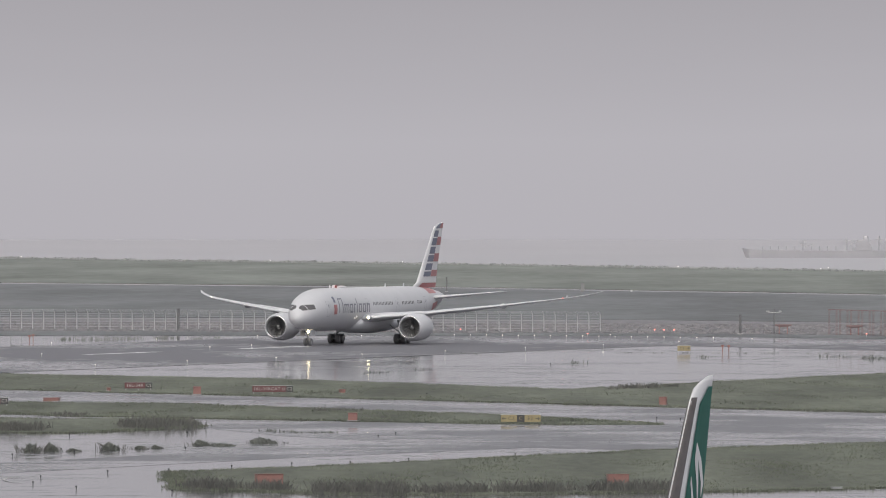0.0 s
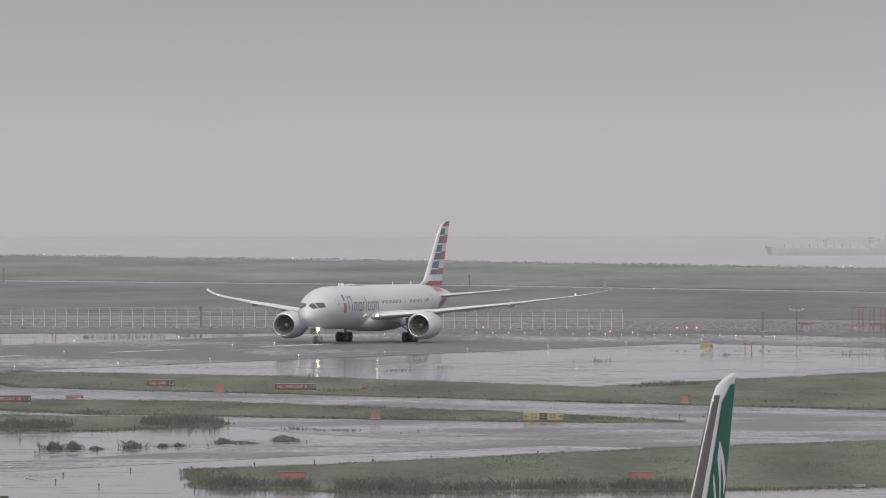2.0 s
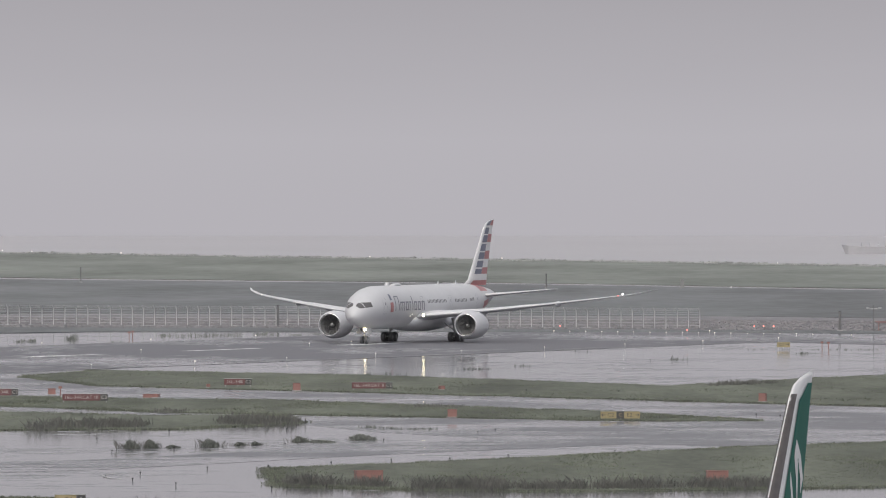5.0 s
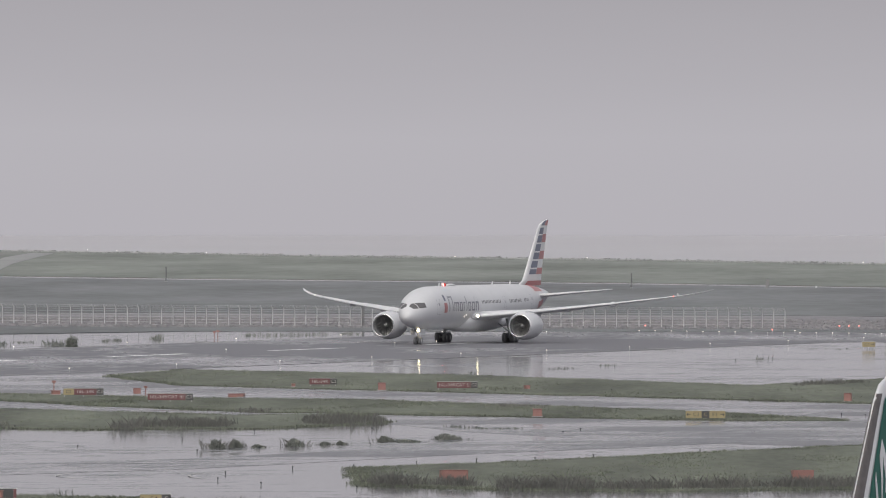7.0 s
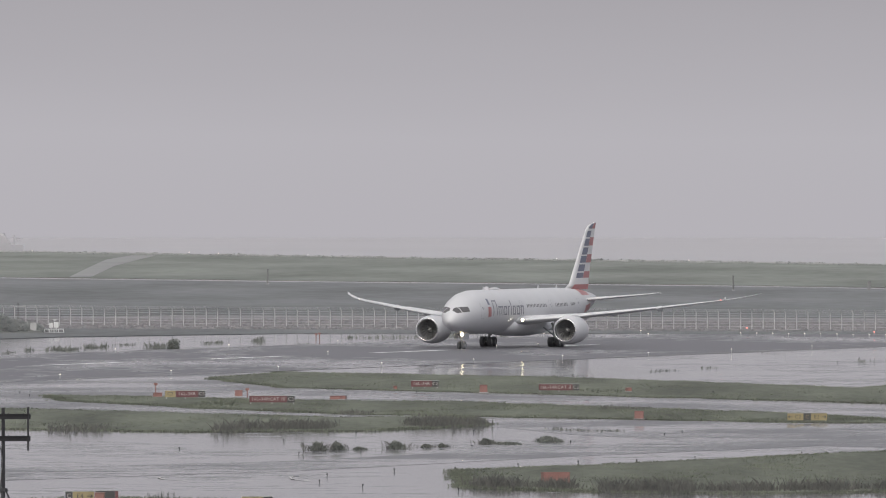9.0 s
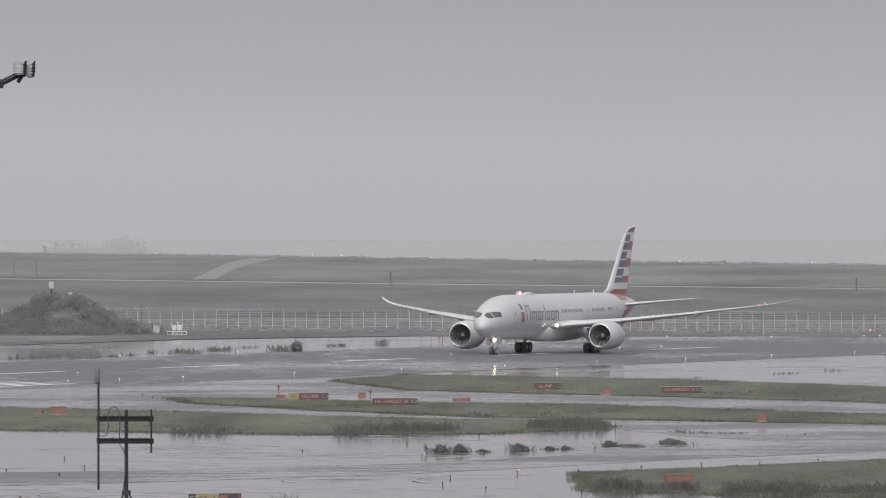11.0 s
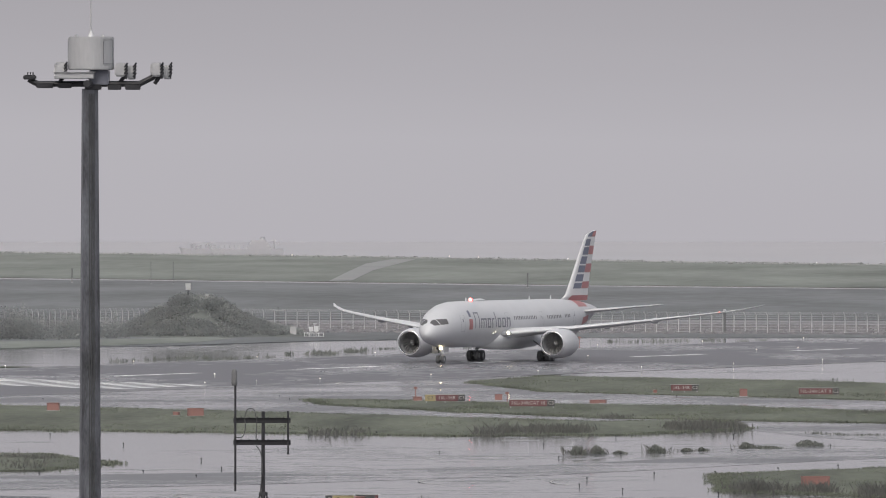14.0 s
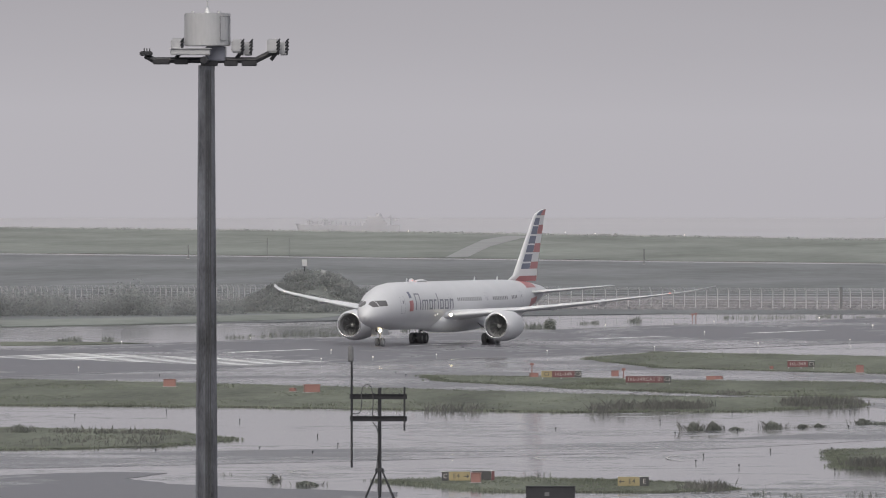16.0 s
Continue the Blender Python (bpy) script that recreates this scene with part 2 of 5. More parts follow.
def slab(name, pts, z0, z1, material, label, category="", kind="structure"):
    bm = bmesh.new()
    lo, hi = [bm.verts.new((p[0], p[1], z0)) for p in pts], [bm.verts.new((p[0], p[1], z1)) for p in pts]
    for i in range(len(pts)):
        bm.faces.new((lo[i - 1], lo[i], hi[i], hi[i - 1]))
    f = bm.faces.new(hi)
    bmesh.ops.triangulate(bm, faces=[f])
    return tagged(as_object(name, bm, material), label, category, kind=kind)


def inside(p, poly):
    x, y, c = p[0], p[1], False
    for i in range(len(poly)):
        a, b = poly[i - 1], poly[i]
        if (a[1] > y) != (b[1] > y) and x < (b[0] - a[0]) * (y - a[1]) / (b[1] - a[1]) + a[0]:
            c = not c
    return c


def blades(name, spots, height, width, material, label, seed=1, lean=0.35, kind="stuff", category="grass"):
    """Tufts of upright blades, joined, standing on the given spots (x, y, z, size)."""
    rnd = random.Random(seed)
    vs, fs = [], []
    for x, y, z, s in spots:
        for _ in range(3):
            a = rnd.uniform(0, math.tau)
            ox, oy = x + rnd.gauss(0, 0.25 * s), y + rnd.gauss(0, 0.25 * s)
            h, w = height * s * rnd.uniform(0.5, 1.3), width * s * rnd.uniform(0.6, 1.2)
            dx, dy = math.cos(a) * w / 2, math.sin(a) * w / 2
            lx, ly = rnd.gauss(0, lean) * h, rnd.gauss(0, lean) * h
            k = len(vs)
            vs += [(ox - dx, oy - dy, z), (ox + dx, oy + dy, z), (ox + lx * 0.4 + dx * 0.7, oy + ly * 0.4 + dy * 0.7, z + h * 0.6),
                   (ox + lx, oy + ly, z + h)]
            fs += [(k, k + 1, k + 2), (k, k + 2, k + 3)]
    me = bpy.data.meshes.new(name)
    me.from_pydata(vs, [], fs)
    me.materials.append(material)
    return tagged(new(name, me), label, category, kind=kind)


def letters(text, height, material, parent, m):
    """Raised sign characters, each a part of its own."""
    cu = bpy.data.curves.new("letter_curve", "FONT")
    cu.body, cu.size, cu.align_x, cu.align_y, cu.extrude = text, height, "CENTER", "CENTER", 0.008
    cu.resolution_u, cu.space_character = 2, 1.12
    tmp = bpy.data.objects.new("letter_tmp", cu)
    scene.collection.objects.link(tmp)
    bpy.context.view_layer.update()
    whole = bpy.data.meshes.new_from_object(tmp)
    bpy.data.objects.remove(tmp)
    links = [[] for _ in whole.vertices]
    for e in whole.edges:
        links[e.vertices[0]].append(e.vertices[1])
        links[e.vertices[1]].append(e.vertices[0])
    island = [-1] * len(links)
    count = 0
    for v in range(len(links)):
        if island[v] < 0:
            todo = [v]
            island[v] = count
            while todo:
                for w in links[todo.pop()]:
                    if island[w] < 0:
                        island[w] = count
                        todo.append(w)
            count += 1
    for c in range(count):
        ids = [v for v in range(len(links)) if island[v] == c]
        at = {v: q for q, v in enumerate(ids)}
        me = bpy.data.meshes.new("letter")
        me.from_pydata([tuple(whole.vertices[v].co) for v in ids], [], [[at[v] for v in p.vertices] for p in whole.polygons if island[p.vertices[0]] == c])
        me.materials.append(material)
        ob = new("letter", me)
        ob.parent = parent
        ob.matrix_local = m


# ---- the plan: runway line ----
HEADING = -109.096
START = Vector((*(-18.73, 2014.14), 0))
ALONG = Vector((math.cos(radians(HEADING)), math.sin(radians(HEADING)), 0))
ACROSS = Vector((-ALONG.y, ALONG.x, 0))


def on_runway(s, w, z=0.0):
    """s metres along the take-off run, w metres to the near side (positive)."""
    return START + ALONG * s + ACROSS * w + Vector((0, 0, z))


# ---- sea, ground, sky backdrop ----
bm = bmesh.new()
bmesh.ops.create_circle(bm, cap_ends=True, segments=96, radius=4850)
sea = tagged(as_object("water", bm, M["sea"]), "grey bay water, misty sky tone put into its colour", "sea", kind="structure")
sea.location = (0, 0, -2.5)

SHORE = [(-653.3, 4180.4), (-305.1, 3999.4), (-175.6, 3808.6), (-67.5, 3585.4), (0.0, 3478.2), (99.6, 3263.9), (311.0, 2826.8)]
BANK = [(p[0] * (1 + 14 / p[1]), p[1] + 14) for p in SHORE]
slab("ground", [Vector((*p, 0)) for p in BANK] + [Vector((900, -400, 0)), Vector((-900, -400, 0))], -3.5, 0.0, M["flooded"], "flooded grey airfield paving with standing rainwater", "ground")

bm = bmesh.new()
rings = []
for z in (-60, 60, 150, 300, 500, 900, 1500):
    rings.append([(4900 * math.cos(math.tau * i / 128), 4900 * math.sin(math.tau * i / 128), z) for i in range(128)])
lofted(bm, rings, caps=False)
mist = bpy.data.materials.new("pale_grey_mist")
mist.use_nodes = True
mn, ml = mist.node_tree.nodes, mist.node_tree.links
mn.remove(mn["Principled BSDF"])
em, tc, sep, rp = mn.new("ShaderNodeEmission"), mn.new("ShaderNodeTexCoord"), mn.new("ShaderNodeSeparateXYZ"), mn.new("ShaderNodeValToRGB")
mr, nz, ad = mn.new("ShaderNodeMapRange"), mn.new("ShaderNodeTexNoise"), mn.new("ShaderNodeMath")
mr.inputs["From Min"].default_value, mr.inputs["From Max"].default_value = -20, 460
mp2 = mn.new("ShaderNodeMapping")
mp2.inputs["Scale"].default_value = (0.004, 0.004, 0.03)
ml.new(tc.outputs["Object"], mp2.inputs["Vector"])
ml.new(mp2.outputs[0], nz.inputs["Vector"])
nz.inputs["Scale"].default_value, nz.inputs["Detail"].default_value = 1.0, 3
ml.new(tc.outputs["Object"], sep.inputs[0])
ml.new(sep.outputs["Z"], mr.inputs["Value"])
ad.operation = "MULTIPLY_ADD"
ml.new(nz.outputs["Fac"], ad.inputs[0])
ad.inputs[1].default_value = 0.03
ml.new(mr.outputs[0], ad.inputs[2])
ml.new(ad.outputs[0], rp.inputs[0])
for pos, c in zip((0.0, 0.125, 0.25, 0.45, 1.0), ((0.458, 0.44, 0.474), (0.468, 0.452, 0.484), (0.372, 0.357, 0.382), (0.45, 0.436, 0.46), (0.52, 0.51, 0.535))):
    e = rp.color_ramp.elements[0] if pos == 0 else rp.color_ramp.elements[-1] if pos == 1 else rp.color_ramp.elements.new(pos)
    e.position, e.color = pos, (*c, 1)
ml.new(rp.outputs[0], em.inputs["Color"])
ml.new(em.outputs[0], mn["Material Output"].inputs["Surface"])
backdrop = tagged(as_object("backdrop", bm, mist), "pale grey overcast sky and mist over the bay", "sky", kind="structure")

# ---- runway and taxiways ----
def band(name, s0, s1, w0, w1, z, material, label):
    pts = []
    n = 40
    for i in range(n + 1):
        pts.append(on_runway(s0 + (s1 - s0) * i / n, w0))
    for i in range(n, -1, -1):
        pts.append(on_runway(s0 + (s1 - s0) * i / n, w1))
    return slab(name, pts, z - 0.02, z, material, label, "paving")


band("runway", -135, 1500, -36, 46.5, 0.03, M["runway"], "dark wet asphalt runway with worn white markings")
PAD = [(-7.8, 2141.7), (34.8, 2151.3), (63.6, 2082.8), (123.2, 1956.3), (117.2, 1861.6), (60.0, 1964.8), (32.6, 2014.0), (9.0, 1993.9)]
slab("turn_pad", [Vector((*p, 0)) for p in PAD], 0.0, 0.022, M["runway"], "dark wet asphalt pad at the runway end", "paving")
for k, (corners) in enumerate(([(-201.0, 1723.1), (-128.1, 1679.3), (-88.4, 1767.9), (-68.6, 1791.7), (-57.0, 1733.8), (-43.8, 1643.7), (-11.4, 1595.1), (13.0, 1545.4), (45.6, 1494.8), (84.5, 1431.2), (76.9, 1302.1), (41.1, 1346.8), (17.7, 1311.6), (0.8, 1329.3), (-15.2, 1376.7), (-23.5, 1418.8), (-38.8, 1457.3), (-63.1, 1494.1), (-119.4, 1565.4), (-188.7, 1617.9)],
                               [(-147.8, 1267.0), (-92.0, 1205.4), (-61.4, 1228.8), (-38.3, 1256.5), (-11.6, 1329.3), (6.2, 1368.6), (11.2, 1329.3), (-14.1, 1275.5), (-37.1, 1216.8), (-59.1, 1182.7), (-88.0, 1153.1), (-138.1, 1184.2)])):
    slab("taxiway", outline(corners, 20, 0.8, k), 0.0, 0.012 + 0.005 * k, M["taxi"], "wet grey asphalt taxiway with streaks of rainwater", "paving")

slab("taxiway", outline([(-86.3, 1130.8), (-81.5, 1138.5), (-77.3, 1142.5), (-74.0, 1138.9), (-75.6, 1120.3), (-71.3, 1104.4), (-64.1, 1092.5), (-52.8, 1079.3), (-50.6, 1034.2), (-78.8, 1032.9)], 4, 0.5, 91), 0.0, 0.026, M["runway"], "dark wet asphalt edge of a taxiway with standing water", "paving")
# runway paint
bm = bmesh.new()


def stripe(s0, s1, w0, w1):
    n = max(1, int((s1 - s0) / 12))
    for i in range(n):
        a, b = s0 + (s1 - s0) * i / n, s0 + (s1 - s0) * (i + 1) / n
        bm.faces.new([bm.verts.new(on_runway(x, y, 0.036)) for x, y in ((a, w0), (b, w0), (b, w1), (a, w1))])


for k in range(-1, 5):
    stripe(65 + 60 * k, 93 + 60 * k, 1.2, 2.6)
tagged(as_object("runway_line", bm, M["paint"]), "worn white runway centre dashes", "marking", kind="structure")
bm = bmesh.new()
stripe(-130, 1400, 44.6, 45.0)
stripe(-130, 1400, -34.4, -34.0)
tagged(as_object("runway_edge_line", bm, M["concrete"]), "thin worn pale runway edge lines", "marking", kind="structure")


def paint_line(points, width):
    """A painted line of even width through the points, as one bent strip."""
    rows = []
    for _ in range(3):
        points = [points[0]] + [(p[0] * (1 - k) + q[0] * k, p[1] * (1 - k) + q[1] * k) for p, q in zip(points, points[1:]) for k in (0.25, 0.75)] + [points[-1]]
    for i, p in enumerate(points):
        a, b = Vector((*points[max(0, i - 1)], 0)), Vector((*points[min(len(points) - 1, i + 1)], 0))
        d = (b - a).normalized()
        o = Vector((-d.y, d.x, 0)) * width / 2
        rows.append([bm.verts.new(Vector((*p, 0.038)) + o * s) for s in (-1, 1)])
    for a, b in zip(rows, rows[1:]):
        bm.faces.new((a[0], a[1], b[1], b[0]))


bm = bmesh.new()
paint_line([(-61.8, 1755.6), (-69.2, 1735.5), (-74.6, 1718.9), (-76.3, 1710.8), (-76.7, 1701.1), (-75.6, 1693.6), (-71.0, 1682.7), (-63.1, 1668.8), (-54.2, 1651.3)], 0.3)
tagged(as_object("exit_line", bm, M["concrete"]), "worn pale lead-off line curving from the runway", "marking", kind="structure")
for pts in ([(-4.5, 1392.0), (4.1, 1390.6), (13.8, 1385.0), (22.3, 1379.3)],
            [(-60.5, 1130.4), (-63.0, 1135.8), (-64.5, 1143.2), (-63.8, 1150.9), (-60.6, 1156.8), (-55.2, 1159.1)], [(-45.6, 1201.7), (-46.8, 1197.5), (-47.0, 1192.4), (-46.2, 1187.3), (-44.4, 1183.3)],
            [(-35.3, 1202.1), (-36.1, 1197.9), (-36.1, 1191.7), (-35.4, 1185.6), (-34.2, 1181.6)]):
    bm = bmesh.new()
    paint_line(pts, 0.22)
    tagged(as_object("taxiway_line", bm, M["concrete"]), "thin worn pale taxiway guide line", "marking", kind="structure")
bm = bmesh.new()
for k in range(14):
    w = -12 + 3.8 * k
    stripe(296 + 0.9 * w, 326 + 0.9 * w + (k % 3), w, w + 1.35)
tagged(as_object("threshold_stripes", bm, M["paint"]), "worn white threshold bars on the runway", "marking", kind="structure")

def green(name, corners, z, material, label, step=6.0, rough=1.2, seed=0):
    pts = outline(corners, step, rough, seed)
    return slab(name, pts, 0.0, z, material, label, "grass"), pts


BED_A = [(-61.4, 1708.0), (-53.6, 1755.9), (-18.9, 1713.2), (13.8, 1640.4), (20.4, 1656.0), (34.1, 1700.4), (53.6, 1755.9), (110.0, 1862.1), (84.5, 1431.2), (45.8, 1501.2), (13.0, 1548.8), (-17.6, 1595.1), (-50.2, 1643.5)]
BED_B = [(-74.3, 1589.8), (-63.6, 1579.4), (-47.6, 1558.6), (-29.2, 1548.6), (-9.6, 1511.7), (6.7, 1479.5), (21.3, 1433.5), (6.5, 1433.7), (-10.4, 1451.6), (-36.4, 1475.9), (-54.9, 1510.8), (-72.0, 1561.2)]
BED_C = [(-188.3, 1614.1), (-119.2, 1561.8), (-98.1, 1538.9), (-62.9, 1490.9), (-38.8, 1457.3), (-27.6, 1463.7), (-23.6, 1421.7), (-34.4, 1390.2), (-50.5, 1386.9), (-90.1, 1413.3), (-108.2, 1417.8), (-170.3, 1460.2)]
BED_D = [(-22.9, 1217.2), (-8.9, 1243.5), (0.8, 1263.9), (17.6, 1304.2), (40.9, 1341.5), (83.1, 1407.9), (70.3, 1190.2), (35.5, 1161.8), (5.1, 1139.4), (-8.2, 1141.3), (-20.4, 1156.3)]
BED_E = [(-157.0, 1346.1), (-99.8, 1307.9), (-85.2, 1299.1), (-76.0, 1261.6), (-80.8, 1232.0), (-93.1, 1220.3), (-140.5, 1204.9)]
BED_G = [(-55.7, 1114.2), (-47.3, 1121.8), (-33.9, 1109.7), (-27.7, 1087.3), (-32.9, 1078.7), (-45.6, 1081.6)]
BEDS = {}
for k, (bed, seed) in enumerate(zip((BED_A, BED_B, BED_C, BED_D, BED_E, BED_G), range(6))):
    BEDS[k] = green("grass_strip", bed, 0.12, M["grass"], "rain-soaked green grass island between flooded taxiways", seed=seed * 7.1)[1]
green("grass_strip", [(-140.4, 1840.8), (-131.3, 1843.7), (-121.1, 1831.9), (-129.4, 1817.1), (-138.2, 1811.9)], 0.06, M["grass"], "thin low grass strip beside the runway", step=4.0, rough=0.4, seed=61.0)
green("grass_strip", [(-156.2, 2047.8), (-131.4, 2086.1), (-115.6, 2125.3), (-110.0, 2112.6), (-112.5, 2068.2), (-127.2, 2019.1), (-144.0, 1989.3), (-150.9, 1977.6)], 0.13, M["far_grass"], "pale green grass along the foot of the hedge", step=6.0, rough=0.6, seed=67.0)
FAR = SHORE[:-1] + [(182.8, 2582.7), (83.7, 2741.4), (0.0, 2891.2), (-91.2, 2989.6), (-199.7, 3133.5), (-242.1, 3173.8), (-504.0, 3398.0)]
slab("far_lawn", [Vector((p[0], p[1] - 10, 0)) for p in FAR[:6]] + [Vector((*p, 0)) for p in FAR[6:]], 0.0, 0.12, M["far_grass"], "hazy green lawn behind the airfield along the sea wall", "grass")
VERGE = [(180.8, 2554.1), (82.7, 2709.3), (0.0, 2855.6), (-90.1, 2951.4), (-197.1, 3091.5), (-238.9, 3130.7), (-496.6, 3348.3), (-348.2, 2348.0), (-178.1, 2334.0), (-72.1, 2364.0), (28.6, 2324.0), (155.0, 2189.0)]
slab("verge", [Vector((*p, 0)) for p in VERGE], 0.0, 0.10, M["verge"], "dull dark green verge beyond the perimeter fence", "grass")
ROCKS = [(154.5, 2182.0), (28.5, 2316.0), (-71.9, 2356.0), (-177.5, 2326.0), (-347.2, 2340.0), (-328.4, 2214.2), (-167.6, 2196.5), (-67.0, 2194.9), (26.6, 2161.5), (145.8, 2060.0)]
slab("riprap", [Vector((*p, 0)) for p in ROCKS], 0.0, 0.12, M["gravel"], "grey rubble stone bank along the fence", "rubble", kind="stuff")
STRIP = [(145.4, 2053.9), (26.5, 2154.8), (-66.9, 2191.4), (-167.3, 2193.0), (-327.3, 2207.0), (-289.2, 1950.0), (-153.0, 2005.5), (-117.1, 2025.6), (-96.3, 2087.8), (-64.9, 2127.5), (26.1, 2121.9), (142.4, 2012.1)]
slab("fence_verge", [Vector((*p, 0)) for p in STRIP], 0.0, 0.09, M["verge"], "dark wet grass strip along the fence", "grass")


# ---- airliner ----
def airfoil(chord, thick, n=12):
    """Closed section: (back, up) pairs from the leading edge, back along the top... and forward below."""
    out = []
    for i in range(n + 1):
        t = (1 - math.cos(math.pi * i / n)) / 2
        y = 5 * thick * (0.2969 * math.sqrt(t) - 0.126 * t - 0.3516 * t * t + 0.2843 * t ** 3 - 0.1036 * t ** 4)
        out.append((t * chord, y * chord))
    low = [(x, -y * 0.75) for x, y in out[1:-1]][::-1]
    return out + low


def surface(bm, stations, upright=False):
    """Wing-like skin: stations of (leading edge x, span, height, chord, thickness)."""
    rings = []
    for lx, sp, hz, ch, th in stations:
        sec = airfoil(ch, th)
        rings.append([(lx - b, u if upright else sp, sp if upright else hz + u) if not upright else (lx - b, u, sp) for b, u in sec])
    return lofted(bm, rings)


FUSE = [(31.4, 0.10, 3.72), (31.1, 0.60, 3.80), (30.5, 1.08, 3.96), (29.4, 1.62, 4.22), (28.2, 2.05, 4.46), (26.6, 2.45, 4.69), (24.6, 2.75, 4.86),
        (22.2, 2.90, 4.94), (18.0, 2.92, 4.95), (-8.0, 2.92, 4.95), (-13.0, 2.86, 5.02), (-18.0, 2.55, 5.26), (-22.5, 2.05, 5.60), (-26.5, 1.42, 5.95), (-29.5, 0.85, 6.2),
        (-31.4, 0.40, 6.35)]


def body_at(x):
    for (xa, ra, za), (xb, rb, zb) in zip(FUSE, FUSE[1:]):
        if xa >= x >= xb:
            k = (xa - x) / (xa - xb)
            return ra + (rb - ra) * k, za + (zb - za) * k
    return FUSE[-1][1:]


def skin(x, angle, lift=0.012):
    """Point on the port flank; angle in degrees above the middle."""
    r, z = body_at(x)
    a = radians(angle)
    return Vector((x, (r * 0.985 + lift) * math.cos(a), z + (r * 1.02 + lift) * math.sin(a)))


def patch(bm, x0, x1, a0, a1, side=1, lift=0.012, nx=2, na=2):
    g = []
    for i in range(nx + 1):
        g.append([])
        for j in range(na + 1):
            p = skin(x0 + (x1 - x0) * i / nx, a0 + (a1 - a0) * j / na, lift)
            g[-1].append(bm.verts.new((p.x, p.y * side, p.z)))
    for i in range(nx):
        for j in range(na):
            bm.faces.new((g[i][j], g[i + 1][j], g[i + 1][j + 1], g[i][j + 1]))


FIN = [(-18.0, 7.6, 0, 10.6, 0.05), (-20.4, 8.4, 0, 8.6, 0.08), (-21.3, 9.3, 0, 7.8, 0.09), (-27.4, 15.7, 0, 4.2, 0.09), (-28.3, 16.3, 0, 3.6, 0.085), (-29.7, 16.62, 0, 2.4, 0.075), (-31.3, 16.85, 0, 0.9, 0.06)]


def fin_at(z):
    for a, b in zip(FIN, FIN[1:]):
        if a[1] <= z <= b[1]:
            k = (z - a[1]) / (b[1] - a[1])
            return a[0] + (b[0] - a[0]) * k, a[3] + (b[3] - a[3]) * k, a[4] + (b[4] - a[4]) * k
    return FIN[-1][0], FIN[-1][3], FIN[-1][4]


def fin_band(parent, z0, z1, f0, f1, material, name="stripe", g0=None, g1=None, lift=0.03, steps=4):
    """A painted field on both faces of the fin, from f0 to f1 of the chord at its foot and g0 to g1 at its top."""
    bm = bmesh.new()
    g0, g1 = f0 if g0 is None else g0, f1 if g1 is None else g1
    for side in (1, -1):
        rows = []
        for i in range(steps):
            k = i / (steps - 1)
            z = z0 + (z1 - z0) * k
            lx, ch, th = fin_at(z)
            row = []
            for j in range(9):
                q = (j / 8) ** (2 if f0 == 0 else 1)
                t = (f0 + (g0 - f0) * k) * (1 - q) + (f1 + (g1 - f1) * k) * q
                y = 5 * th * (0.2969 * math.sqrt(t) - 0.126 * t - 0.3516 * t * t + 0.2843 * t ** 3 - 0.1036 * t ** 4) * ch
                row.append(bm.verts.new((lx - t * ch + (lift if t < 0.001 else 0), side * (y * (1 if side > 0 else 0.76) + lift), z)))
            rows.append(row)
        for a, b in zip(rows, rows[1:]):
            for j in range(8):
                bm.faces.new((a[j], a[j + 1], b[j + 1], b[j]))
    return part(name, bm, material, parent)


def wheel_mesh(radius, width):
    bm = bmesh.new()
    prof = [(0.0, 0.45), (0.5, 0.55), (0.62, 0.80), (0.5, 0.97), (0.2, 1.0), (-0.2, 1.0), (-0.5, 0.97), (-0.62, 0.80), (-0.5, 0.55), (0.0, 0.45)]
    rings = [[(r * radius * math.cos(math.tau * i / 20), x * width, r * radius * math.sin(math.tau * i / 20)) for i in range(20)] for x, r in prof]
    return lofted(bm, rings, caps=False)


def hub_mesh(radius, width):
    bm = bmesh.new()
    rod(bm, (0, -width * 0.4, 0), (0, width * 0.4, 0), radius * 0.5, seg=14)
    for i in range(6):
        a = math.tau * i / 6
        for s in (-1, 1):
            rod(bm, (radius * 0.3 * math.cos(a), s * width * 0.38, radius * 0.3 * math.sin(a)), (radius * 0.3 * math.cos(a), s * width * 0.46, radius * 0.3 * math.sin(a)), radius * 0.07, seg=6)
    return bm


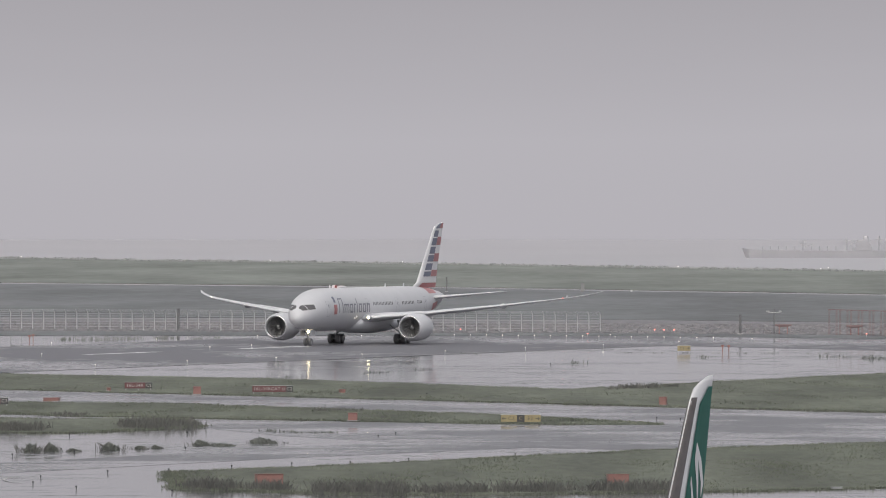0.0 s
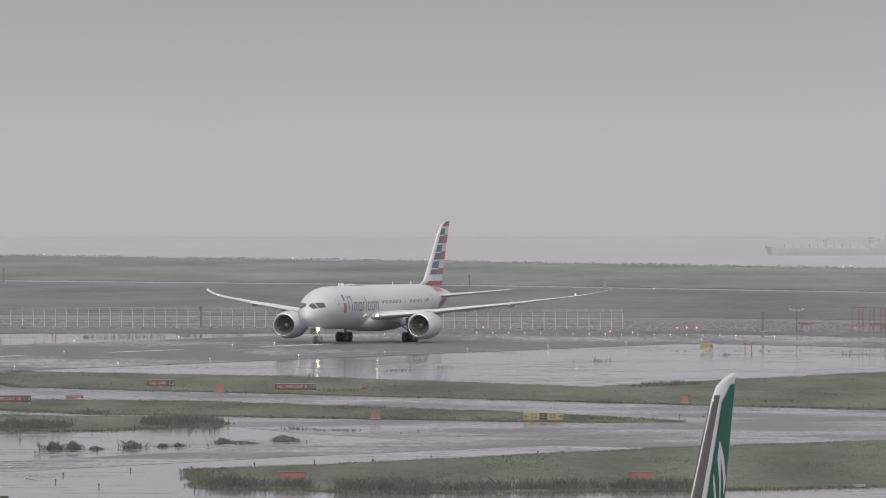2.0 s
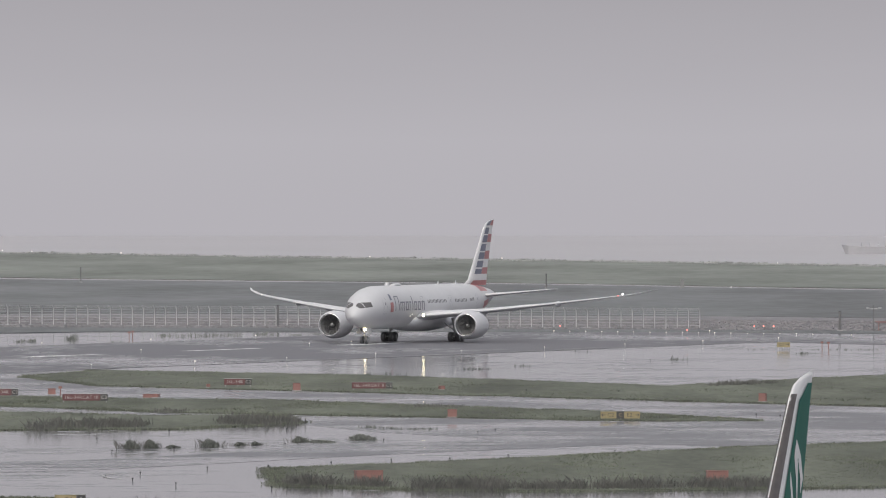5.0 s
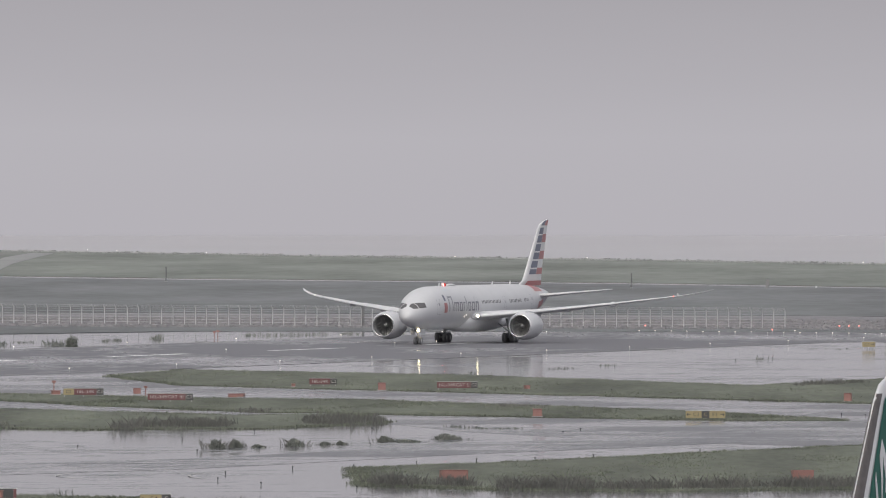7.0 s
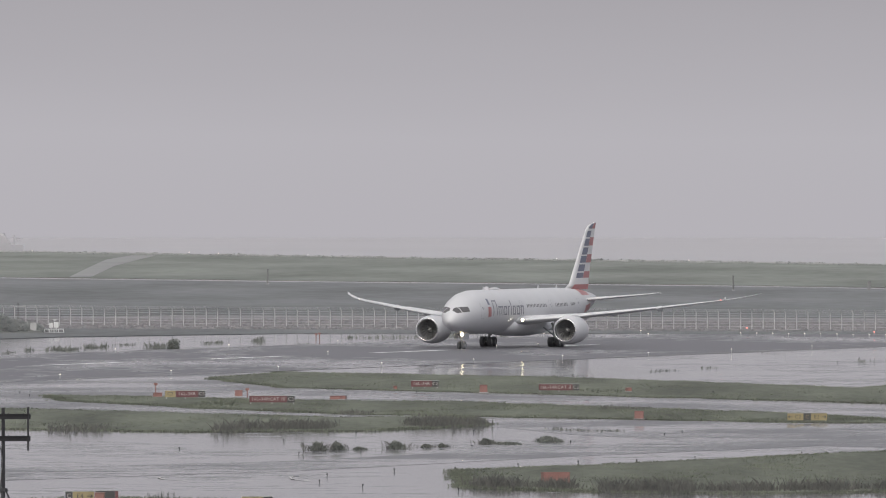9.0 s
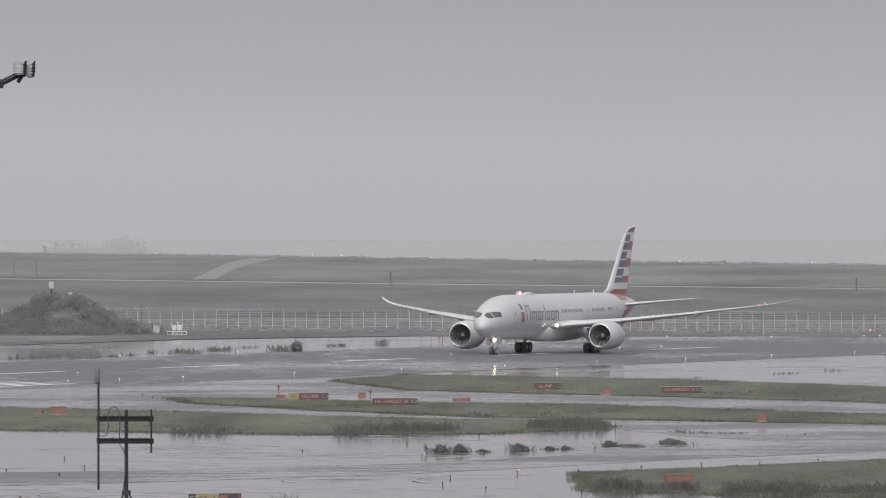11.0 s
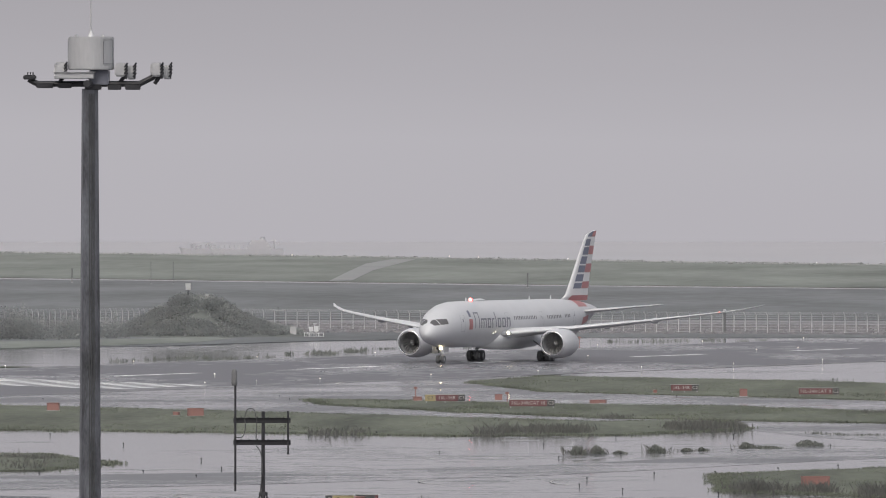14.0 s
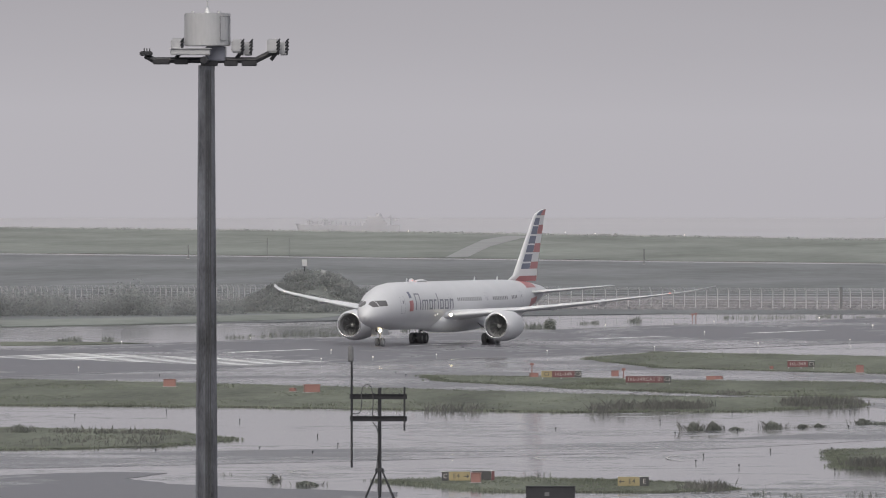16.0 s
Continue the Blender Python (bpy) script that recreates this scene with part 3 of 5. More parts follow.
def airliner(at, heading, label, livery):
    """A twin-engine wide-body jet; origin on the ground between the main wheels, nose along +x."""
    j = thing("airliner", at, label, "airplane", turn=heading)
    seg = 40
    bm = bmesh.new()
    rings = []
    for x, r, z in FUSE:
        rings.append([(x, 0.985 * r * math.cos(math.tau * i / seg), z + 1.02 * r * math.sin(math.tau * i / seg)) for i in range(seg)])
    lofted(bm, rings)
    body = part("fuselage", bm, M[livery["body"]], j, "silver-grey painted fuselage", True)
    # wing-to-body fairing
    bm = bmesh.new()
    rings = []
    for x, w, h in ((13.5, 0.6, 0.4), (11.0, 2.6, 1.25), (7.0, 3.25, 1.6), (1.0, 3.3, 1.7), (-4.0, 3.0, 1.5), (-8.0, 2.0, 0.9), (-10.5, 0.5, 0.3)):
        rings.append([(x, w * math.copysign(abs(math.cos(math.tau * i / 24)) ** 0.8, math.cos(math.tau * i / 24)), 3.15 + h * math.sin(math.tau * i / 24)) for i in range(24)])
    lofted(bm, rings)
    part("belly_fairing", bm, M["belly"], j, "grey belly fairing", True)
    for side in (1, -1):
        bm = bmesh.new()
        st = [(10.8, 2.4, 3.55, 12.6, 0.125), (8.9, 5.2, 3.85, 10.0, 0.12), (5.9, 9.9, 4.25, 7.3, 0.11), (-0.8, 18.5, 5.25, 4.7, 0.10), (-6.4, 25.3, 6.15, 2.8, 0.095),
              (-9.0, 27.6, 6.52, 2.0, 0.09), (-11.4, 29.2, 6.95, 1.2, 0.08), (-13.6, 30.05, 7.25, 0.4, 0.07)]
        surface(bm, [(a, b * side, c, d, e) for a, b, c, d, e in st])
        w = part("wing", bm, M["wing"], j, "grey upswept wing with raked tip", True)
        for y, x, L in ((6.3, -1.2, 4.0), (13.5, 0.4, 3.8), (19.0, -2.6, 3.2)):
            bm = bmesh.new()
            zz = 3.6 + (y - 3) * 0.118
            rr = [(x + L / 2 - L * t, [(x + L / 2 - L * t, side * y + r * 0.28 * math.cos(a), zz - 0.25 + r * 0.42 * math.sin(a)) for a in [math.tau * i / 10 for i in range(10)]])
                  for t, r in ((0, 0.1), (0.2, 0.8), (0.5, 1.0), (0.8, 0.7), (1, 0.1))]
            lofted(bm, [q for _, q in rr])
            part("flap_fairing", bm, M["wing"], w, smooth=True)
        for inner, outer in (((-1.0, 5.0, 3.75), (-0.95, 8.4, 4.1)), ((-1.5, 11.2, 4.5), (-4.3, 18.0, 5.3))):
            bm = bmesh.new()
            rings = []
            for (fx, fy, fz), ch in ((inner, 1.3), (outer, 0.9)):
                rings.append([(fx, side * fy, fz + 0.08), (fx - ch * 0.5, side * fy, fz - ch * 0.1), (fx - ch, side * fy, fz - ch * 0.25), (fx - ch * 0.5, side * fy, fz - ch * 0.2), (fx, side * fy, fz - 0.14)])
            lofted(bm, rings)
            part("flap", bm, M["wing"], w, "lowered grey flap")
        bm = bmesh.new()
        bmesh.ops.create_uvsphere(bm, u_segments=8, v_segments=6, radius=0.09, matrix=Matrix.Translation((-7.35, side * 26.2, 6.36)))
        part("navigation_light", bm, M["redlamp"] if side > 0 else M["smalllamp"], w)
        bm = bmesh.new()
        surface(bm, [(-21.6, side * 1.2, 6.15, 6.6, 0.10), (-24.2, side * 4.4, 6.45, 5.0, 0.095), (-28.6, side * 9.3, 6.95, 2.5, 0.09), (-29.7, side * 9.9, 7.05, 1.5, 0.08)])
        part("tailplane", bm, M["wing"], j, "grey horizontal tailplane", True)
        # engine
        cy, cz = side * 9.9, 2.42
        bm = bmesh.new()
        spun(bm, [(10.35, 1.58), (10.0, 1.78), (9.0, 1.92), (7.4, 1.93), (5.6, 1.78), (4.6, 1.55)], (0, cy, cz))
        e = part("engine", bm, M[livery["engine"]], j, "silver-grey engine nacelle with dark intake", True)
        bm = bmesh.new()
        spun(bm, [(10.35, 1.58), (10.45, 1.52), (10.4, 1.45), (10.0, 1.40)], (0, cy, cz))
        part("intake_lip", bm, M["lip"], e, "bare metal intake lip", True)
        bm = bmesh.new()
        spun(bm, [(10.0, 1.40), (8.9, 1.42), (8.6, 0.0)], (0, cy, cz))
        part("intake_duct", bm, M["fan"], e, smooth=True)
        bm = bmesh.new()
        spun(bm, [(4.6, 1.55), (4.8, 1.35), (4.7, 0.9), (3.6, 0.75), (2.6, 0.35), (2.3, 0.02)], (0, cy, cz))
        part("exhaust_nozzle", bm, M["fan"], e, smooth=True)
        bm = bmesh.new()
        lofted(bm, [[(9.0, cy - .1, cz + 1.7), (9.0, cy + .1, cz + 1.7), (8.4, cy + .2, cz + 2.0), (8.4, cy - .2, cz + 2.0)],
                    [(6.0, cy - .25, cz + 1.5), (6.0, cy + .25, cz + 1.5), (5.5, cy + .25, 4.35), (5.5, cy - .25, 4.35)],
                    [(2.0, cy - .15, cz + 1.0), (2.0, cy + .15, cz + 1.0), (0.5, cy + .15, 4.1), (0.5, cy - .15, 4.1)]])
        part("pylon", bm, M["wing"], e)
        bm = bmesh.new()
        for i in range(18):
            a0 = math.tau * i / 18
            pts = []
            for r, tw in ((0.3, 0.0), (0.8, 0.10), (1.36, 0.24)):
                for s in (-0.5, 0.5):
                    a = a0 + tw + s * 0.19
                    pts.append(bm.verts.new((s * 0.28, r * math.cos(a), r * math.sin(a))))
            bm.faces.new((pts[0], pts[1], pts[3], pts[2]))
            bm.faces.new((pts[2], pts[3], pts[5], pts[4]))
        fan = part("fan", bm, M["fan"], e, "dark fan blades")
        fan.location = (9.05, cy, cz)
        bm = bmesh.new()
        rings = [[(x, r * math.cos(math.tau * i / 14), r * math.sin(math.tau * i / 14)) for i in range(14)] for x, r in ((0.1, 0.34), (0.35, 0.24), (0.6, 0.02))]
        lofted(bm, rings)
        sp = part("spinner", bm, M["fan"], e, smooth=True)
        sp.location = (9.05, cy, cz)
        for o in (e, *e.children):
            o.location.x += 0.9 if o is e else 0.0
        if livery["rolling"]:
            MOVING["fans"] += [(fan, fan.location.copy())]
    # fin
    bm = bmesh.new()
    surface(bm, FIN, upright=True)
    fin = part("fin", bm, M[livery["fin"]], j, livery["fin_label"], True)
    livery["paint"](fin, body)
    # windows, doors
    for side in (1, -1):
        for x0, x1, lo, hi in ((30.32, 29.56, (4.88, 4.95), (5.3, 5.66)), (29.47, 28.1, (4.97, 5.08), (5.68, 5.72))):
            bm2 = bmesh.new()
            grid = []
            for i in range(7):
                x = x0 + (x1 - x0) * i / 6
                r, zc = body_at(x)
                a, b = lo[0] + (lo[1] - lo[0]) * i / 6, hi[0] + (hi[1] - hi[0]) * i / 6
                col_ = []
                for q in range(5):
                    sn = min(0.985, (a + (b - a) * q / 4 - zc) / (r * 1.02))
                    p = skin(x, math.degrees(math.asin(sn)), 0.03)
                    col_.append(bm2.verts.new((p.x, p.y * side, p.z)))
                grid.append(col_)
            for g0, g1 in zip(grid, grid[1:]):
                for q in range(4):
                    bm2.faces.new((g0[q], g1[q], g1[q + 1], g0[q + 1]))
            part("cockpit_window", bm2, M["glass"], body, "dark cockpit pane")
        if side < 0 and not livery["rolling"]:
            continue
        for x in [k * 0.62 for k in range(-24, 31)]:
            if abs(x + 4.0) < 1.75 or abs(x + 12.2) < 0.5 or (livery["titles"] and x > 6.6):
                continue
            bm2 = bmesh.new()
            patch(bm2, x + 0.14, x - 0.14, 9, 18, side, 0.02, 1, 2)
            part("cabin_window", bm2, M["cabinglass"], body)
        for d in (24.6, 8.7, -4.0, -17.0):
            bm2 = bmesh.new()
            for a0, a1, b0, b1 in ((0.55, 0.52, -16, 28), (-0.52, -0.55, -16, 28), (0.55, -0.55, 27.4, 28), (0.55, -0.55, -16, -15.4)):
                patch(bm2, d + a0, d + a1, b0, b1, side, 0.012, 1, 4)
            patch(bm2, d + 0.12, d - 0.12, 9, 17, side, 0.016, 1, 2)
            part("cabin_door", bm2, M["titlegrey"], body, "cabin door outline with small window")
    # antennas and satellite dome
    bm = bmesh.new()
    rings = [[(12.0 + dx + 0 * k, 0.55 * s * math.cos(math.tau * k / 12), 7.93 + 0.28 * s * max(0.0, math.sin(math.tau * k / 12))) for k in range(12)]
             for dx, s in ((1.6, 0.1), (1.2, 0.75), (0.4, 1.0), (-0.6, 1.0), (-1.4, 0.7), (-1.9, 0.1))]
    lofted(bm, rings)
    part("satellite_dome", bm, M[livery["body"]], body, smooth=True)
    for x in (17.0, -6.5, -14.5):
        bm = bmesh.new()
        lofted(bm, [[(x, -.03, 7.85), (x, .03, 7.85), (x - .5, .03, 7.85), (x - .5, -.03, 7.85)], [(x - .25, -.02, 8.35), (x - .25, .02, 8.35), (x - .5, .02, 8.35), (x - .5, -.02, 8.35)]])
        part("blade_antenna", bm, M["wing"], body)
    # turning beacon on the crown and turning flash lamps on the wings
    for name, at, r, first, glow, parent in (("beacon", (15.2, 0, 7.83), 0.29, 1.2, "beacon", body), ("flash_lamp", (-7.8, 26.7, 6.46), 0.14, 0.72, "flash", j)):
        bm = bmesh.new()
        rod(bm, (at[0], at[1], at[2] - 0.12), (at[0], at[1], at[2] + 0.04), r * 0.9, seg=12)
        base = part(name, bm, M["wing"], parent)
        bm = bmesh.new()
        # a lit disc at the back of a short dark-lined hood, so that it shows to one side only
        circle = [(math.cos(math.tau * q / 20), math.sin(math.tau * q / 20)) for q in range(20)]
        lofted(bm, [[(x, rr * c, r * 0.55 + rr * d) for c, d in circle] for x, rr in ((-0.04, r * 0.6), (-0.02, r * 1.06), (r * 1.5, r * 1.06), (r * 1.5, r), (0.0, r))], caps=False)
        for k_, f in enumerate(bm.faces):
            f.material_index = 2 if k_ >= 60 else 0
        for x, rr, mi in ((-0.04, r * 0.6, 0), (0.0, r, 1)):
            f = bm.faces.new([bm.verts.new((x, rr * c, r * 0.55 + rr * d)) for c, d in circle])
            f.material_index = mi
        lens = part("lens", bm, (M[livery["body"]], M[glow], M["signblack"]), base, "turning louvred lamp")
        lens.location = (at[0], at[1], at[2] + 0.05)
        if livery["rolling"]:
            MOVING["lenses"].append((lens, lens.location.copy(), first))
    # landing gear
    def axle_wheels(leg, x, ys, z, r, w):
        for y in ys:
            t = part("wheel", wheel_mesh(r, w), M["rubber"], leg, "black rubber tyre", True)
            t.location = (x, y, z)
            h = part("hub", hub_mesh(r, w), M["steel"], t, "grey metal hub")
            if livery["rolling"]:
                MOVING["wheels"].append((t, t.location.copy(), r))
    bm = bmesh.new()
    rod(bm, (25.8, 0, 0.5), (25.9, 0, 2.6), 0.11)
    rod(bm, (25.8, -0.45, 0.5), (25.8, 0.45, 0.5), 0.08)
    rod(bm, (25.8, 0, 1.3), (27.3, 0, 2.5), 0.06)
    ng = part("nose_gear", bm, M["steel"], j, "grey nose gear leg")
    axle_wheels(ng, 25.8, (-0.34, 0.34), 0.52, 0.52, 0.36)
    for side in (1, -1):
        bm = bmesh.new()
        box(bm, 25.9, side * 0.75, 1.75, 1.9, 0.05, 0.8, 0.02)
        part("gear_door", bm, M[livery["body"]], ng)
        bm = bmesh.new()
        rod(bm, (26.05, side * 0.22, 1.95), (26.3, side * 0.22, 1.95), 0.14, 0.22, seg=14)
        part("landing_light", bm, M["lamp"] if livery["rolling"] and side > 0 else M["glass"], ng, "landing light on the nose leg")
        bm = bmesh.new()
        rod(bm, (0, side * 4.9, 0.7), (0.2, side * 4.4, 3.3), 0.17)
        rod(bm, (0.75, side * 4.9, 0.68), (-0.75, side * 4.9, 0.68), 0.11)
        for x in (0.74, -0.74):
            rod(bm, (x, side * 4.9 - 0.6, 0.68), (x, side * 4.9 + 0.6, 0.68), 0.09)
        rod(bm, (0, side * 4.8, 1.4), (0.1, side * 2.6, 3.0), 0.09)
        mg = part("main_gear", bm, M["steel"], j, "grey four-wheel main gear bogie")
        for x in (0.74, -0.74):
            axle_wheels(mg, x, (side * 4.9 - 0.55, side * 4.9 + 0.55), 0.68, 0.68, 0.5)
        bm = bmesh.new()
        box(bm, 0.0, side * 5.25, 2.5, 2.0, 0.06, 1.5, 0.02)
        part("gear_door", bm, M["belly"], mg)
        bm = bmesh.new()
        rod(bm, (10.2, side * 3.62, 3.72), (10.72, side * 3.62, 3.76), 0.19, 0.21, seg=14)
        for f in bm.faces:
            f.material_index = 1 if f.calc_center_median().x > 10.65 else 0
        part("wing_light", bm, (M["wing"], M["lamp"] if livery["rolling"] and side > 0 else M["glass"]), j, "bright wing root landing light in its housing")
        for x, z in ((13.6, 3.72), (13.0, 3.9)):
            r0, z0 = body_at(x)
            bm = bmesh.new()
            bmesh.ops.create_uvsphere(bm, u_segments=8, v_segments=6, radius=0.1, matrix=Matrix.Translation((x, side * 0.985 * math.sqrt(max(0.1, r0 * r0 - (z - z0) ** 2)), z)))
            part("inspection_light", bm, M["smalllamp"] if livery["rolling"] and side > 0 else M["glass"], j, "small pale lamp on the flank")
    return j


MOVING = {"wheels": [], "fans": [], "lenses": []}


def striped_paint(fin, body):
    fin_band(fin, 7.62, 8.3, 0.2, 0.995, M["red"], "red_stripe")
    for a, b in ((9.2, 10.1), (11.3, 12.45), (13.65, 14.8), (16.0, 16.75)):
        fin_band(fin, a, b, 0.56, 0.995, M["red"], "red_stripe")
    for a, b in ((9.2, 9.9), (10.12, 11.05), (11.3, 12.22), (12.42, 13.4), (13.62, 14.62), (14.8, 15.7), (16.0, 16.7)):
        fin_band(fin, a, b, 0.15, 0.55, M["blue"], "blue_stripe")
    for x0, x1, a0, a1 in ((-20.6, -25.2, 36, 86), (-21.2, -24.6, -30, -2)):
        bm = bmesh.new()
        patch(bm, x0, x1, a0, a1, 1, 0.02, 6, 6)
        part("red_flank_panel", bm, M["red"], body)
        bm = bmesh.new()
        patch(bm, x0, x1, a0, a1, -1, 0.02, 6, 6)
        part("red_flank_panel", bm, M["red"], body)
    # wedge emblem and title bars on both flanks
    for side in (1, -1):
        for m, x0, x1, a0, a1 in (("blue", 22.6, 21.9, 20, 38), ("red", 22.8, 21.6, -12, 14)):
            bm = bmesh.new()
            patch(bm, x0, x1, a0, a1, side, 0.025, 4, 6)
            part("emblem_wedge", bm, M[m], body)
        widths = (1.75, 2.0, 1.2, 0.85, 0.4, 1.2, 1.3, 1.3)
        for i, w in enumerate(widths):
            x = 20.8 - sum(v + 0.42 for v in widths[:i])
            hi = 32 if i == 0 else 30 if i == 4 else 15
            bm = bmesh.new()
            k = 3 if i == 1 else 1 if i in (3, 4) else 2
            for q in range(k):
                a = x - q * (w - 0.34) / max(1, k - 1)
                patch(bm, a, a - 0.3, -9, hi, side, 0.025, 1, 5)
            if k > 1 or i == 3:
                patch(bm, x, x - w, hi - 4, hi, side, 0.03, 3, 1)
            if i in (2, 5, 6):
                patch(bm, x, x - w, -9, -5, side, 0.03, 3, 1)
            part("title_bar", bm, M["titlegrey"], body, "slate-blue title bar")


def green_paint(fin, body):
    fin_band(fin, 8.4, 15.9, 0.0, 0.125, M["edge"], "leading_edge", lift=0.04, steps=12)
    fin_band(fin, 8.4, 15.6, 0.26, 0.995, M["green"], "green_field", g0=0.28, steps=12)
    fin_band(fin, 15.6, 16.35, 0.28, 0.995, M["green"], "green_field", g0=0.62, steps=8)
    # a curled white leaf: tip, two limbs, and a second leaf below
    for z0, z1, f0, f1, g0, g1 in ((13.1, 13.85, 0.40, 0.70, 0.39, 0.41), (12.05, 13.1, 0.80, 0.94, 0.55, 0.70), (11.4, 12.05, 0.86, 0.88, 0.80, 0.94), (12.05, 13.1, 0.60, 0.68, 0.40, 0.55),
                                   (10.6, 12.05, 0.78, 0.80, 0.60, 0.68), (11.2, 12.05, 0.50, 0.58, 0.36, 0.42), (9.8, 11.2, 0.66, 0.80, 0.50, 0.58), (12.05, 12.4, 0.36, 0.42, 0.34, 0.35)):
        fin_band(fin, z0, z1, f0, f1, M["white"], "white_leaf", g0, g1, 0.05, 8)


# main wheels stand 25.8 m behind the nose wheels
JET_AT = on_runway(-25.8, 0, 0.03)
jet = airliner(JET_AT, HEADING, "silver twin-engine airliner rolling on the wet runway, striped tail", dict(body="silver", engine="silver", fin="white", fin_label="white fin with red and blue stripes", rolling=True, titles=True, paint=striped_paint))
PARKED = (11.83, 657.0)
parked = airliner((PARKED[0] + 30.4 * math.cos(radians(-104)), PARKED[1] + 30.4 * math.sin(radians(-104)), 0.0), -104, "parked white airliner with green tail fin", dict(body="white", engine="white", fin="white", fin_label="green fin with white leading edge", rolling=False, titles=False, paint=green_paint))



# ---- lights along the runway ----
def ground_light(at, glow, label, group, r=0.066, h=0.35):
    g = thing("runway_light", at, label, "light", group)
    bm = bmesh.new()
    rod(bm, (0, 0, 0), (0, 0, h), 0.05)
    rod(bm, (0, 0, h), (0, 0, h + 0.08), r * 0.7, seg=8)
    part("stem", bm, M["steel"], g)
    bm = bmesh.new()
    bmesh.ops.create_uvsphere(bm, u_segments=8, v_segments=6, radius=r, matrix=Matrix.Translation((0, 0, h + 0.08 + r * 0.7)))
    part("lens", bm, M[glow], g)
    return g


near = ground_light(on_runway(-58, 46, 0.03), "smalllamp", "small lit white edge light on the runway", "runway edge lights")
for k in range(1, 15):
    copy_thing(near, Matrix.Translation(on_runway(-58 + 33.2 * k, 46 if k < 9 else 46 - 1.1 * (k - 8), 0.03)))
for k in range(11):
    copy_thing(near, Matrix.Translation(on_runway(-110 + 42 * k, -32, 0.03)))
for k in range(17):
    copy_thing(near, Matrix.Translation(on_runway(-87.4 + 1.35 * k, -8.7 + 2.9 * k, 0.03)))
for at in ((-52.7, 1905.6), (-31.6, 1968.3), (-26.2, 1988.1), (-11.7, 2090.0), (24.2, 2102.6), (-85.6, 1694.4), (-93.2, 1745.4)):
    copy_thing(near, Matrix.Translation((*at, 0.0)))
stop = ground_light((*(31.4, 2154.7), 0.0), "redlamp", "small lit red stop light on a short stem", "red stop lights", r=0.12)
for at in ((32.8, 2154.7), (34.3, 2154.7), (2.6, 2158.3), (61.5, 2108.2), (21.0, 2109.0)):
    copy_thing(stop, Matrix.Translation((*at, 0.0)))
shore_light = ground_light((*(54.0, 3335.6), 0.1), "smalllamp", "small lit lamp along the sea wall", "sea wall lamps", r=0.12, h=0.25)
for at in ((85.1, 3272.0), (87.7, 3303.1), (-41.9, 3522.1), (-9.7, 3478.2), (-139.5, 3748.2), (-182.0, 3787.4), (-106.0, 3650.6), (-130.5, 3708.4)):
    copy_thing(shore_light, Matrix.Translation((*at, 0.1)))


def taxi_marker(at):
    g = thing("taxiway_marker", at, "small dark taxiway edge marker standing in rainwater", "light", "taxiway edge markers")
    bm = bmesh.new()
    rod(bm, (0, 0, 0), (0, 0, 0.18), 0.03)
    part("stem", bm, M["dark_steel"], g)
    bm = bmesh.new()
    rod(bm, (0, 0, 0.16), (0, 0, 0.27), 0.078, 0.065)
    part("lamp_head", bm, M["dark_steel"], g)
    return g


marker = taxi_marker((*(-35.4, 1376.3), 0.0))
for at in ((-32.9, 1296.6), (-38.1, 1284.4), (-33.2, 1198.0), (-33.2, 1175.6), (-29.3, 1160.0), (-28.1, 1217.0), (-23.1, 1223.6), (-21.4, 1146.7), (-23.3, 1314.0), (-24.4, 1384.8), (-14.6, 1334.3), (-13.0, 1248.0), (-18.0, 1236.8),
           (-3.0, 1266.2), (6.4, 1285.0), (-8.0, 1252.5), (-49.4, 1303.4), (-41.1, 1338.9), (-89.7, 1384.9), (-80.0, 1339.8), (-69.2, 1273.7), (-71.4, 1223.9), (-79.6, 1214.8), (-65.5, 1237.4), (-96.9, 1362.5),
           (-66.0, 1207.1), (-58.9, 1394.9), (-103.4, 1584.5), (-76.5, 1586.0), (-78.5, 1604.3), (23.8, 1454.5), (-4.5, 1382.3), (-6.1, 1368.6), (21.5, 1460.7), (-34.6, 1605.9), (13.6, 1835.7), (-1.8, 1606.2)):
    copy_thing(marker, Matrix.Translation((*at, 0.0)))


# ---- guidance signs ----
def arrow(parent, x, z, size, way, material):
    bm = bmesh.new()
    box(bm, x, -0.075, z, size, 0.012, size * 0.16)
    for s in (1, -1):
        box(bm, 0, 0, 0, size * 0.5, 0.012, size * 0.15, m=Matrix.Translation((x + way * size * 0.32, -0.075, z + s * size * 0.16)) @ Matrix.Rotation(s * way * radians(42), 4, "Y"))
    part("arrow", bm, material, parent)


